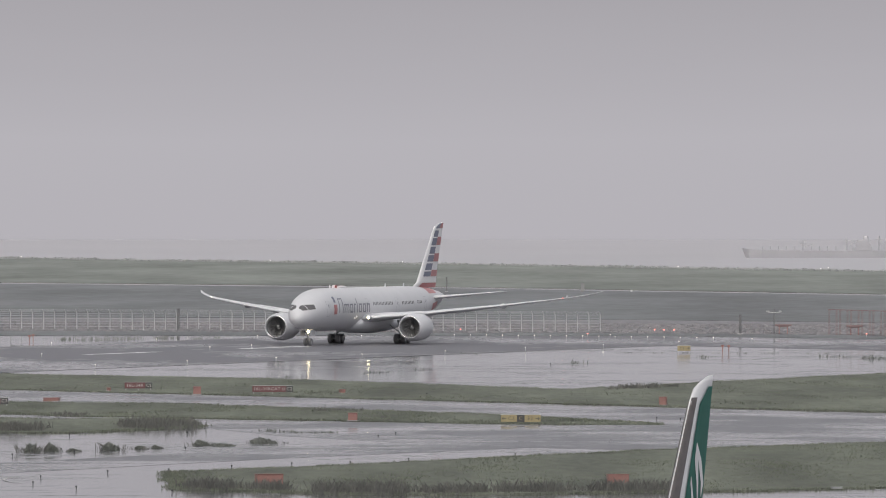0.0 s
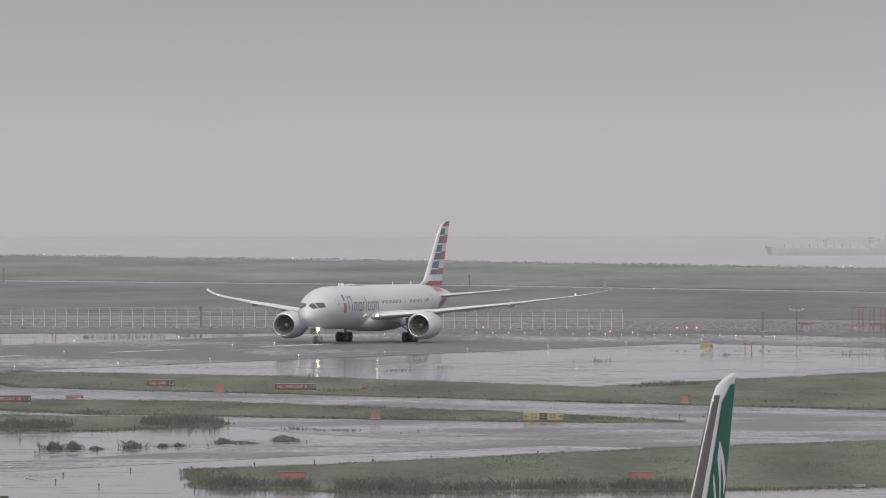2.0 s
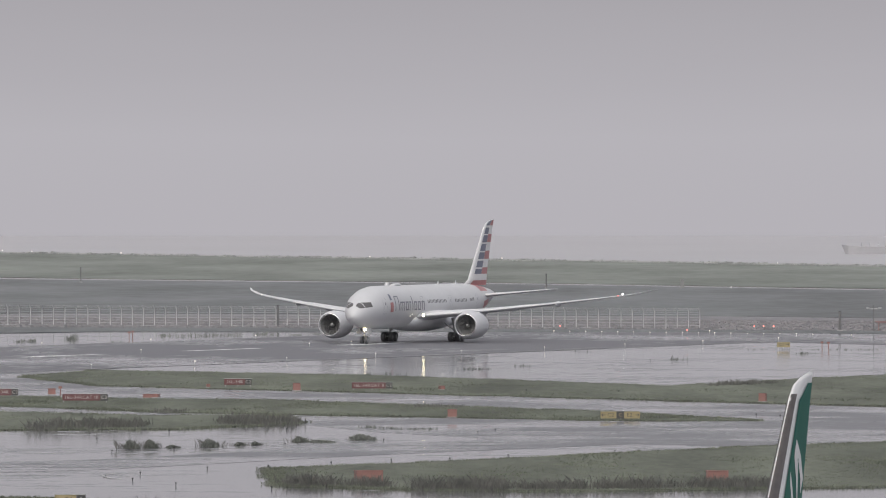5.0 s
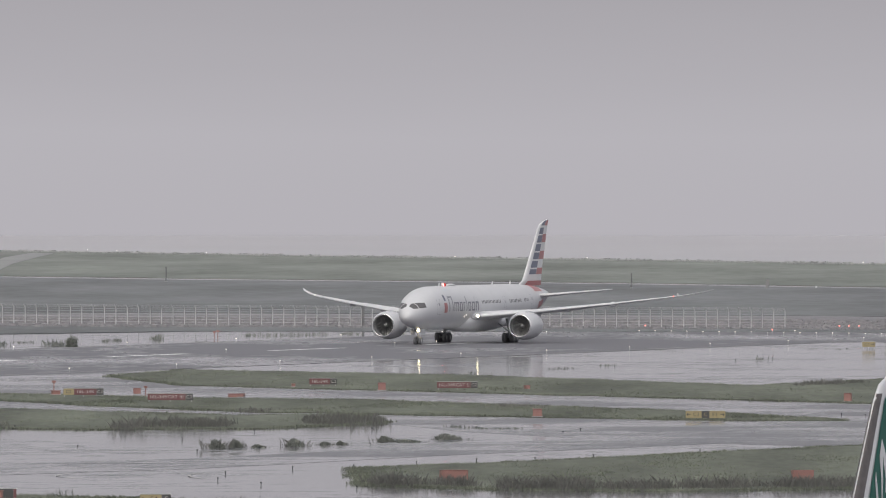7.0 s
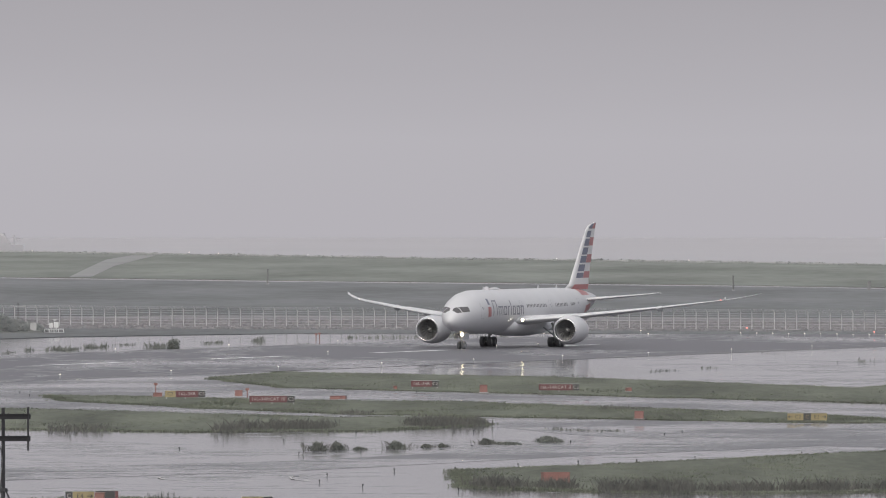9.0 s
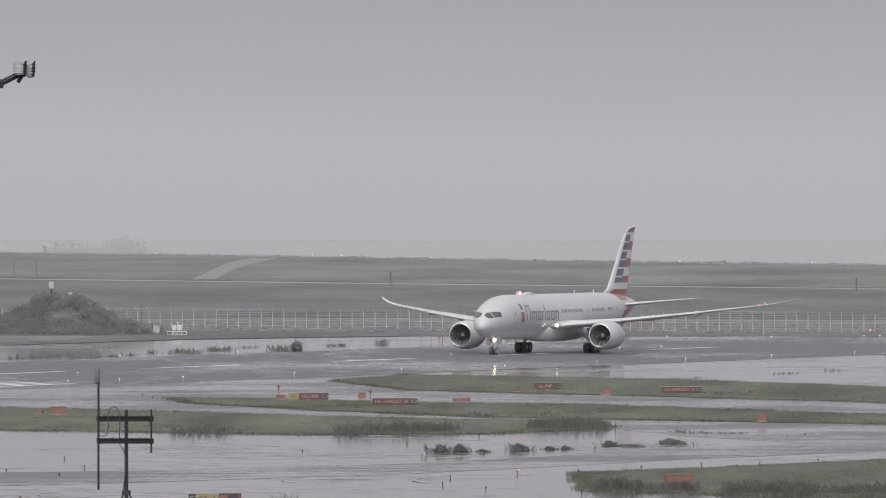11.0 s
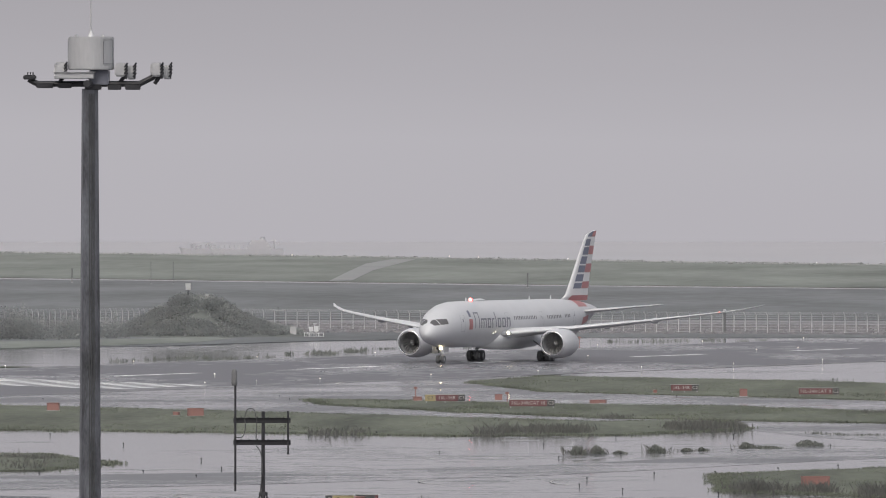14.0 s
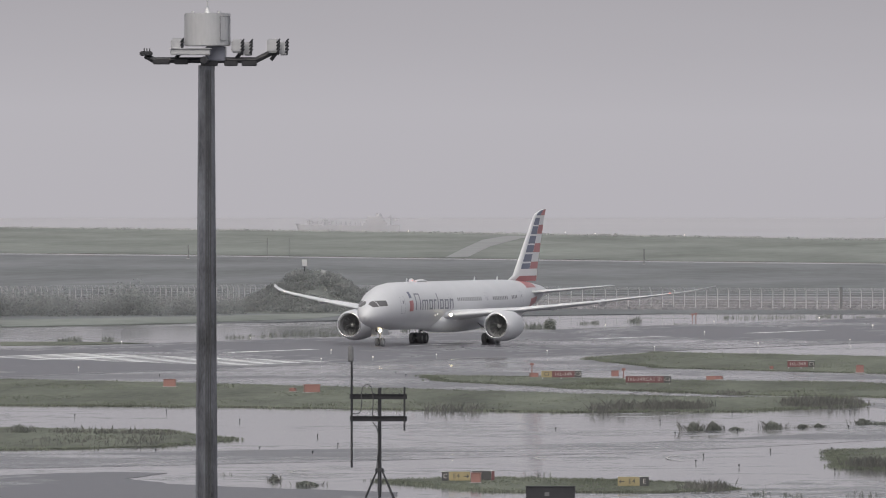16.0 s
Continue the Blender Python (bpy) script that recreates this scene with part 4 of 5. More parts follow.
def guide_sign(at, panels, label, height=0.68, turn=0.0, lift=0.2):
    """panels: (width, face, letters, text, arrow way) from the west end; the sign's middle at the place given."""
    g = thing("guidance_sign", at, label, "sign", "airfield guidance signs", turn)
    total = sum(p[0] for p in panels)
    x = -total / 2
    bm = bmesh.new()
    for fx in (-total / 2 + 0.15, 0, total / 2 - 0.15):
        rod(bm, (fx, 0, 0), (fx, 0, lift + 0.05), 0.04)
    part("leg", bm, M["steel"], g)
    for w, face, ink, text, way in panels:
        bm = bmesh.new()
        box(bm, x + w / 2, 0, lift + height / 2, w - 0.02, 0.12, height, 0.02)
        p = part("panel", bm, M[face], g)
        tx = x + w / 2
        if way:
            arrow(p, x + (0.32 if way < 0 else w - 0.32), lift + height / 2, 0.4, way, M[ink])
            tx -= way * 0.24
        if text:
            letters(text, height * 0.74, M[ink], p, Matrix.Translation((tx, -0.07, lift + height / 2)) @ Matrix.Rotation(radians(90), 4, "X"))
        x += w
    bm = bmesh.new()
    box(bm, 0, 0, lift + height + 0.03, total + 0.06, 0.16, 0.05, 0.01)
    part("top_rail", bm, M["steel"], g)
    return g


guide_sign((*(-34.3, 1634.3), 0.1), ((2.35, "signred", "letters", "16L-34R", 0), (0.75, "signblack", "letters", "C2", 0)), "red and black runway holding sign reading 16L-34R C2")
guide_sign((*(-18.9, 1609.9), 0.1), ((3.75, "signred", "letters", "16L-34RCAT II", 0), (0.75, "signblack", "letters", "C2", 0)), "long red runway holding sign reading 16L-34RCAT C2")
guide_sign((*(-58.7, 1565.3), 0.1), ((1.15, "signyellow", "signblack", "C2", 0), (2.45, "signred", "letters", "16L-34R", 0), (0.75, "signblack", "letters", "C3", 0)), "yellow and red holding sign reading C2 16L-34R C3")
guide_sign((*(-48.3, 1532.7), 0.1), ((4.0, "signred", "letters", "16L-34RCAT III", 0), (0.8, "signblack", "letters", "C3", 0)), "long red runway holding sign on the grass island")
guide_sign((*(7.7, 1438.1), 0.1), ((1.6, "signyellow", "signblack", "C2", -1), (0.75, "signblack", "signyellow", "C", 0), (1.6, "signyellow", "signblack", "E2", 1)), "yellow and black taxiway sign reading C2 C E2", height=0.7, lift=0.08)
guide_sign((*(32.2, 1940.7), 0.03), ((1.75, "signyellow", "signblack", "C1", 1),), "yellow taxiway sign reading C1 standing in rainwater", lift=0.3)
guide_sign((*(-49.7, 1110.0), 0.1), ((0.55, "signblack", "letters", "C", 0), (1.65, "signyellow", "signblack", "E4", 1)), "black and yellow taxiway sign reading C E4", lift=0.05)
guide_sign((*(-47.7, 1111.9), 0.1), ((1.5, "signblack", "letters", "", 0), (0.25, "signred", "letters", "", 0)), "dark back of a taxiway sign with red end", lift=0.05)
guide_sign((*(-35.6, 1093.9), 0.1), ((1.65, "signyellow", "signblack", "E4", -1), (0.7, "signblack", "letters", "E", 0)), "yellow and black taxiway sign reading E4 E", lift=0.05)
guide_sign((*(-68.7, 1030.3), 0.0), ((2.0, "signyellow", "signblack", "", 0),), "yellow taxiway sign, mostly out of sight", lift=0.05)


# ---- orange boxes and other equipment ----
def equipment_box(at, w, h, d, label, turn=0.0):
    g = thing("equipment_box", at, label, "equipment box", "orange equipment boxes", turn)
    bm = bmesh.new()
    box(bm, 0, 0, h / 2 + 0.06, w, d, h, 0.04)
    part("housing", bm, M["orange"], g)
    bm = bmesh.new()
    box(bm, w * 0.30, -d / 2 - 0.012, h * 0.52 + 0.06, w * 0.32, 0.02, h * 0.8, 0.005)
    part("hatch", bm, M["orange"], g)
    bm = bmesh.new()
    box(bm, 0, 0, h + 0.08, w + 0.08, d + 0.08, 0.05, 0.01)
    part("lid", bm, M["orange"], g, "orange lid with haze put into its paint")
    bm = bmesh.new()
    box(bm, 0, 0, 0.03, w + 0.2, d + 0.2, 0.08, 0.01)
    part("plinth", bm, M["concrete"], g)
    return g


for at, w, h in (((-14.0, 1168.1), 2.2, 0.85), ((14.1, 1172.0), 1.7, 0.75), ((-9.0, 1448.6), 0.9, 0.72), ((23.3, 1536.7), 0.75, 0.82), ((-27.2, 1606.0), 0.85, 0.78), ((-97.8, 1515.2), 1.25, 0.75),
                 ((-81.2, 1483.6), 1.6, 0.75), ((-83.4, 1488.3), 0.6, 0.3), ((-47.9, 1103.9), 0.75, 0.7), ((-42.4, 1558.7), 1.0, 0.35), ((-11.2, 1613.7), 0.5, 0.35), ((-53.4, 1579.7), 0.8, 0.6), ((-41.7, 1562.3), 0.9, 0.3),
                 ((-62.1, 1575.8), 0.9, 0.4), ((-37.5, 1628.4), 0.4, 0.3)):
    equipment_box((*at, 0.1), w, h, 0.8, "orange painted equipment box on the grass", random.uniform(-25, 25))


def windcone_post(at, h):
    g = thing("marker_post", at, "thin orange marker post with short crossbar", "post", "orange marker posts")
    bm = bmesh.new()
    rod(bm, (0, 0, 0), (0, 0, h), 0.06)
    part("pole", bm, M["orange"], g)
    bm = bmesh.new()
    box(bm, 0.0, 0, h, 0.4, 0.2, 0.25, 0.03)
    part("head", bm, M["orange"], g)
    return g


for at, h in (((-62.3, 1575.8), 1.5), ((-52.0, 1565.5), 1.1), ((37.4, 1943.3), 0.9), ((38.2, 1940.6), 0.9), ((-58.1, 2040.1), 1.0), ((-57.6, 2040.1), 1.1)):
    windcone_post((*at, 0.05), h)

bm = bmesh.new()
cab = thing("dark_cabinet", (*(-40.3, 1053.8), 0.0), "black flat-topped cabinet beside the taxiway", "cabinet")
box(bm, 0, 0, 0.55, 3.55, 0.9, 1.02, 0.04)
part("housing", bm, M["dark_steel"], cab)
bm = bmesh.new()
box(bm, 0, 0, 1.09, 3.65, 1.0, 0.06, 0.01)
part("top", bm, M["dark_steel"], cab)
bm = bmesh.new()
box(bm, -0.25, -0.46, 0.55, 0.34, 0.03, 0.28, 0.01)
part("label_plate", bm, M["postgrey"], cab)

# dark posts by the fence and on the lawn
def dark_post(at, h, r, label):
    g = thing("post", at, label, "post", "dark posts")
    bm = bmesh.new()
    rod(bm, (0, 0, 0), (0, 0, h), r, seg=10)
    rod(bm, (0, 0, h), (0, 0, h + 0.1), r * 1.25, seg=10)
    part("shaft", bm, M["postgrey"], g)
    bm = bmesh.new()
    box(bm, 0, 0, 0.06, r * 4, r * 4, 0.12, 0.02)
    part("footing", bm, M["concrete"], g)


for at, h, r in (((-39.7, 2178.3), 3.2, 0.2), ((43.7, 2134.6), 2.8, 0.2), ((0.7, 2775.6), 2.7, 0.13), ((-92.3, 2901.9), 2.9, 0.13), ((-191.3, 3024.1), 2.8, 0.13), ((-172.6, 2986.0), 4.5, 0.06), ((-168.0, 2986.2), 4.5, 0.06)):
    dark_post((*at, 0.1), h, r, "dark weathered post standing in the wet grass")


def lamp_pole(at, h):
    g = thing("lamp_pole", at, "thin grey pole with two small floodlights", "lamp post", "small lamp poles")
    bm = bmesh.new()
    rod(bm, (0, 0, 0), (0, 0, h), 0.09, 0.07)
    part("pole", bm, M["postgrey"], g)
    bm = bmesh.new()
    rod(bm, (-0.9, 0, h - 0.55), (0.9, 0, h - 0.55), 0.05)
    part("crossarm", bm, M["steel"], g)
    for x in (-0.9, 0.9):
        bm = bmesh.new()
        box(bm, x, -0.1, h - 0.4, 0.45, 0.3, 0.22, 0.04)
        part("floodlight", bm, M["steel"], g)


lamp_pole((*(48.6, 2131.2), 0.1), 3.8)
lamp_pole((*(-108.9, 2221.4), 0.1), 3.4)

# red lattice aerial row
for k in range(14):
    at = (56.7, 2131.0)
    g = thing("aerial_mast", (at[0] + 0.75 * k + (0.25 if k % 2 else 0), at[1] - 2.0 * k, 0.05), "slim red lattice aerial mast in a row beyond the runway", "antenna", "red aerial masts")
    bm = bmesh.new()
    h = 3.7
    for dx in (-0.09, 0.09):
        rod(bm, (dx, 0, 0), (dx, 0, h), 0.03, seg=6)
    for q in range(9):
        rod(bm, (-0.09, 0, q * h / 9), (0.09, 0, (q + 1) * h / 9), 0.02, seg=5)
    part("lattice", bm, M["rust"], g)
    bm = bmesh.new()
    box(bm, 0.3, 0, h, 1.0, 0.12, 0.12, 0.02)
    part("crosshead", bm, M["rust"], g)
for at in ((50.1, 2137.8), (60.3, 2127.7)):
    g = thing("low_aerial", (*at, 0.05), "low orange aerial on short legs", "antenna", "low orange aerials")
    bm = bmesh.new()
    rod(bm, (-1.2, 0, 1.35), (1.2, 0, 1.35), 0.12)
    rod(bm, (-0.8, 0, 1.2), (0.8, 0, 1.2), 0.1)
    part("boom", bm, M["rust"], g)
    for x in (-0.6, 0.6):
        bm = bmesh.new()
        rod(bm, (x, 0, 0), (x, 0, 1.3), 0.06)
        part("leg", bm, M["orange"], g)

# cabinet and instrument rack by the mound
g = thing("utility_cabinet", (*(-102.3, 2132.6), 0.05), "grey utility cabinet beside the overgrown mound", "cabinet")
bm = bmesh.new()
box(bm, 0, 0, 0.75, 0.9, 0.6, 1.4, 0.03)
part("housing", bm, M["boxgrey"], g)
bm = bmesh.new()
box(bm, 0, 0, 1.48, 1.0, 0.7, 0.08, 0.02)
part("roof", bm, M["concrete"], g)
g = thing("instrument_rack", (*(-99.1, 2129.5), 0.05), "white instrument rack on a railed platform", "instrument")
bm = bmesh.new()
box(bm, 0, 0, 0.12, 2.9, 1.2, 0.08, 0.01)
part("platform", bm, M["steel"], g)
for x in (-1.4, -0.7, 0.0, 0.7, 1.4):
    bm = bmesh.new()
    rod(bm, (x, -0.55, 0.0), (x, -0.55, 0.62), 0.05)
    part("rail_post", bm, M["white"], g)
bm = bmesh.new()
rod(bm, (-1.45, -0.55, 0.6), (1.45, -0.55, 0.6), 0.05)
part("handrail", bm, M["white"], g)
for x, w, z0, z1 in ((-0.45, 0.55, 0.8, 1.5), (0.3, 0.7, 0.8, 1.6)):
    bm = bmesh.new()
    box(bm, x, 0, (z0 + z1) / 2, w, 0.4, z1 - z0, 0.04)
    part("instrument_case", bm, M["white"], g)
    bm = bmesh.new()
    rod(bm, (x, 0, 0.1), (x, 0, z0 + 0.05), 0.06)
    part("support", bm, M["steel"], g)
bm = bmesh.new()
rod(bm, (0.1, 0, 1.55), (0.1, 0, 1.95), 0.04)
box(bm, 0.1, 0, 1.95, 0.5, 0.2, 0.12, 0.03)
part("sensor_head", bm, M["white"], g)

# ---- fence ----
FENCE = [Vector((*p, 0.1)) for p in ((-211.2, 2178.7), (-128.8, 2227.5), (-116.4, 2224.6), (-66.8, 2187.9), (-26.6, 2175.1), (23.3, 2151.5))]
fence = thing("perimeter_fence", FENCE[3], "pale galvanised perimeter fence with outward top arms", "fence")
post_bm = bmesh.new()
rod(post_bm, (0, 0, 0), (0, 0, 2.65), 0.075, seg=6)
rod(post_bm, (0, 0, 2.62), (-0.22, -0.3, 3.1), 0.06, seg=6)
post_me = None
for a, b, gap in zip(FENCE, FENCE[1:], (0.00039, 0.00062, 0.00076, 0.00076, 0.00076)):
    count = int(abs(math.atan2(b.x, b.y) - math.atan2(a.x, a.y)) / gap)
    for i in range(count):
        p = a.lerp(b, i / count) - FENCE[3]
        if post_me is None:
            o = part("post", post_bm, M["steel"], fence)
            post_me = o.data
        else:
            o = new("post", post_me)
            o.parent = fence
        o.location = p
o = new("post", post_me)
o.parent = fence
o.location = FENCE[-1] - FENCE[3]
for z, y in ((0.15, 0), (0.55, 0), (0.95, 0), (1.35, 0), (1.75, 0), (2.15, 0), (2.5, 0), (2.76, -0.08), (2.93, -0.18), (3.07, -0.28)):
    bm = bmesh.new()
    lofted(bm, [[p - FENCE[3] + Vector((0, y + dy, z + dz)) for dy, dz in ((-0.016, 0), (0, 0.016), (0.016, 0), (0, -0.016))] for p in FENCE])
    part("wire", bm, M["steel"], fence)


# ---- rubble, reeds, bushes ----
def leaf_cloud(name, clumps, leaf, count, material, label, seed, category="bush", kind="stuff"):
    """Many small leaves around ellipsoids (x, y, z, rx, ry, rz)."""
    rnd = random.Random(seed)
    vs, fs = [], []
    vol = [c[3] * c[4] * c[5] for c in clumps]
    for c, v in zip(clumps, vol):
        for _ in range(int(count * v / sum(vol)) + 30):
            d = Vector((rnd.gauss(0, 1), rnd.gauss(0, 1), abs(rnd.gauss(0, 1)))).normalized()
            r = rnd.uniform(0.6, 1.16) * (1 + 0.22 * noise.noise(d * 2.3 + Vector(c[:3])))
            p = Vector((c[0] + d.x * r * c[3], c[1] + d.y * r * c[4], c[2] + d.z * r * c[5]))
            u, w = Vector((rnd.gauss(0, 1), rnd.gauss(0, 1), rnd.gauss(0, 1))).normalized(), Vector((rnd.gauss(0, 1), rnd.gauss(0, 1), rnd.gauss(0, 1))).normalized()
            s = leaf * rnd.uniform(0.5, 1.3)
            k = len(vs)
            vs += [p - u * s, p + w * s * 0.6, p + u * s, p - w * s * 0.6]
            fs.append((k, k + 1, k + 2, k + 3))
    me = bpy.data.meshes.new(name)
    me.from_pydata([tuple(v) for v in vs], [], fs)
    me.materials.append(material)
    return tagged(new(name, me), label, category, kind=kind)


# overgrown mound with a marker on top
MOUND = Vector((*(-117.9, 2138.4), 0))
bm = bmesh.new()
bmesh.ops.create_grid(bm, x_segments=40, y_segments=24, size=1)
for v in bm.verts:
    x, y = v.co.x, v.co.y
    h = 3.7 * math.exp(-((x * 2.6 - 0.1) ** 2 + (y * 2.0) ** 2)) + 2.6 * math.exp(-((x * 1.3 - 0.15) ** 2 + (y * 2) ** 2)) - 0.25
    v.co = Vector((x * 17, y * 22, max(-0.1, h * (1 + 0.12 * noise.noise(Vector((x * 4, y * 4, 3)))))))
mound = tagged(as_object("mound", bm, M["earth"], smooth=True), "overgrown earth mound beyond the runway", "mound", kind="structure")
mound.location = MOUND
rnd = random.Random(5)
clumps = []
for i in range(760):
    x, y = rnd.uniform(-0.95, 0.95), rnd.uniform(-0.9, 0.5)
    h = 3.7 * math.exp(-((x * 2.6 - 0.1) ** 2 + (y * 2.0) ** 2)) + 2.6 * math.exp(-((x * 1.3 - 0.15) ** 2 + (y * 2) ** 2)) - 0.25
    if h > 0.35:
        s = rnd.uniform(0.6, 1.2)
        clumps.append((MOUND.x + x * 17, MOUND.y + y * 22, h - 0.4, s * 1.3, s * 1.6, s * 0.95))
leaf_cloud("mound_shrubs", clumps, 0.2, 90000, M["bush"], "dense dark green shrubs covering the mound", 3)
clumps = []
for i in range(220):
    q = rnd.random()
    a = Vector((*(-205.7, 2079.9), 0)).lerp(Vector((*(-127.8, 2111.7), 0)), q)
    s = rnd.uniform(0.8, 1.5) * (1.0 + 0.5 * noise.noise(Vector((q * 14, 0, 0))))
    clumps.append((a.x + rnd.uniform(-1, 1), a.y + rnd.uniform(-14, 14), 0.0, s * 1.6, s * 1.9, s * 2.5))
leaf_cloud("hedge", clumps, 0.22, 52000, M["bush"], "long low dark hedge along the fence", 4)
for dx, z0, w, h, pole in ((1.9, 6.9, 0.75, 1.0, 1.2), (4.7, 5.43, 0.55, 0.9, 0.6)):
    g = thing("marker_board", (MOUND.x + dx - 2.0, MOUND.y - 2, z0 - pole - 1.6), "small white marker board on a pole in the shrubs", "sign", "white marker boards")
    bm = bmesh.new()
    rod(bm, (0, 0, 0), (0, 0, pole + 1.7), 0.07)
    part("pole", bm, M["dark_steel"], g)
    bm = bmesh.new()
    box(bm, 0, -0.1, pole + 1.6 + h / 2, w, 0.08, h, 0.02)
    part("board", bm, M["boxgrey"], g)


def scatter(poly, n, seed, size=1.0, edge=False, z=0.1):
    rnd = random.Random(seed)
    xs, ys = [p[0] for p in poly], [p[1] for p in poly]
    out, tries = [], 0
    while len(out) < n and tries < n * 8:
        tries += 1
        if edge:
            i = rnd.randrange(len(poly))
            p = Vector((poly[i][0], poly[i][1], 0)).lerp(Vector((poly[i - 1][0], poly[i - 1][1], 0)), rnd.random())
            out.append((p.x + rnd.gauss(0, 0.4), p.y + rnd.gauss(0, 1.2), 0.02, size * rnd.uniform(0.6, 1.3)))
            continue
        p = (rnd.uniform(min(xs), max(xs)), rnd.uniform(min(ys), max(ys)))
        if inside(p, poly):
            k = 0.75 + 0.9 * max(-0.4, noise.noise(Vector((p[0] * 0.12, p[1] * 0.03, 7))))
            out.append((*p, z, size * k * rnd.uniform(0.7, 1.3)))
    return out


for k, n in ((0, 9000), (1, 4500), (2, 7000), (3, 9000), (4, 3000), (5, 1500)):
    spots = scatter(BEDS[k], n * 2, 20 + k, 0.6) + scatter(BEDS[k], n, 40 + k, 0.9, True)
    blades("grass_blades", spots, 0.22, 0.12, M["blade"], "wet green grass tufts on the island", seed=k)
rnd = random.Random(71)
spots = []
for a, b in zip(SHORE[1:-1], SHORE[2:]):
    for _ in range(1100):
        q = rnd.random()
        if noise.noise(Vector((q * 19, a[0] * 0.01, 0))) > rnd.uniform(-0.6, 0.3):
            spots.append((a[0] + (b[0] - a[0]) * q, a[1] + (b[1] - a[1]) * q + rnd.choice((-36, -26, -17, 10)) + rnd.gauss(0, 2), 0.1, rnd.uniform(0.5, 1.4) * (1.7 if rnd.random() < 0.02 else 1)))
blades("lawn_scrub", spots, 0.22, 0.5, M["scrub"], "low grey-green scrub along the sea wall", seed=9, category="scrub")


def reeds(a, b, n, height, spread, seed, label, width=0.07, z=0.02, dense=2.2, leaf="reed"):
    rnd = random.Random(seed)
    a, b = Vector((*a, 0)), Vector((*b, 0))
    spots = []
    while len(spots) < n * dense:
        q = rnd.random()
        if noise.noise(Vector((q * (b - a).length * 0.22, seed, 0))) < rnd.uniform(-0.5, 0.35):
            continue
        p = a.lerp(b, q)
        spots.append((p.x + rnd.gauss(0, 0.25), p.y + rnd.gauss(0, spread), z, 0.45 + 1.1 * rnd.random() ** 1.8))
    return blades("reeds", spots, height * 0.54, width, M[leaf], label, seed=seed, lean=0.3, category="reeds")


LB = "dark brown-green reeds at the water's edge"
reeds((-20.4, 1162.1), (-12.5, 1154.5), 420, 1.1, 3, 1, LB)
reeds((-10.0, 1146.9), (-2.9, 1145.0), 420, 1.25, 3, 2, LB)
reeds((-1.7, 1146.9), (3.4, 1146.9), 260, 1.0, 3, 3, LB)
reeds((4.3, 1148.8), (18.7, 1154.4), 700, 1.1, 3, 4, LB)
reeds((-31.5, 1424.5), (-24.1, 1424.6), 520, 1.0, 9, 5, LB)
reeds((-47.7, 1401.0), (-38.7, 1404.1), 420, 1.15, 6, 6, LB)
reeds((-65.3, 1391.8), (-59.8, 1392.1), 60, 1.2, 4, 7, LB)
reeds((-48.9, 1389.7), (-46.7, 1389.8), 60, 1.3, 4, 8, LB)
reeds((18.9, 1644.2), (27.6, 1663.8), 260, 0.75, 5, 9, LB)
reeds((-93.0, 1253.6), (-81.0, 1249.9), 130, 0.8, 12, 10, LB)
reeds((-93.4, 1286.6), (-84.8, 1282.2), 110, 0.85, 3, 14, LB)
reeds((-84.8, 1282.2), (-82.0, 1277.6), 40, 0.8, 3, 15, LB)
reeds((-31.5, 1088.9), (-28.5, 1087.2), 130, 0.9, 4, 11, LB)
reeds((-39.5, 1482.2), (-36.2, 1479.1), 90, 0.6, 4, 12, LB)
reeds((-13.1, 1508.4), (-8.4, 1501.9), 90, 0.55, 5, 13, LB)
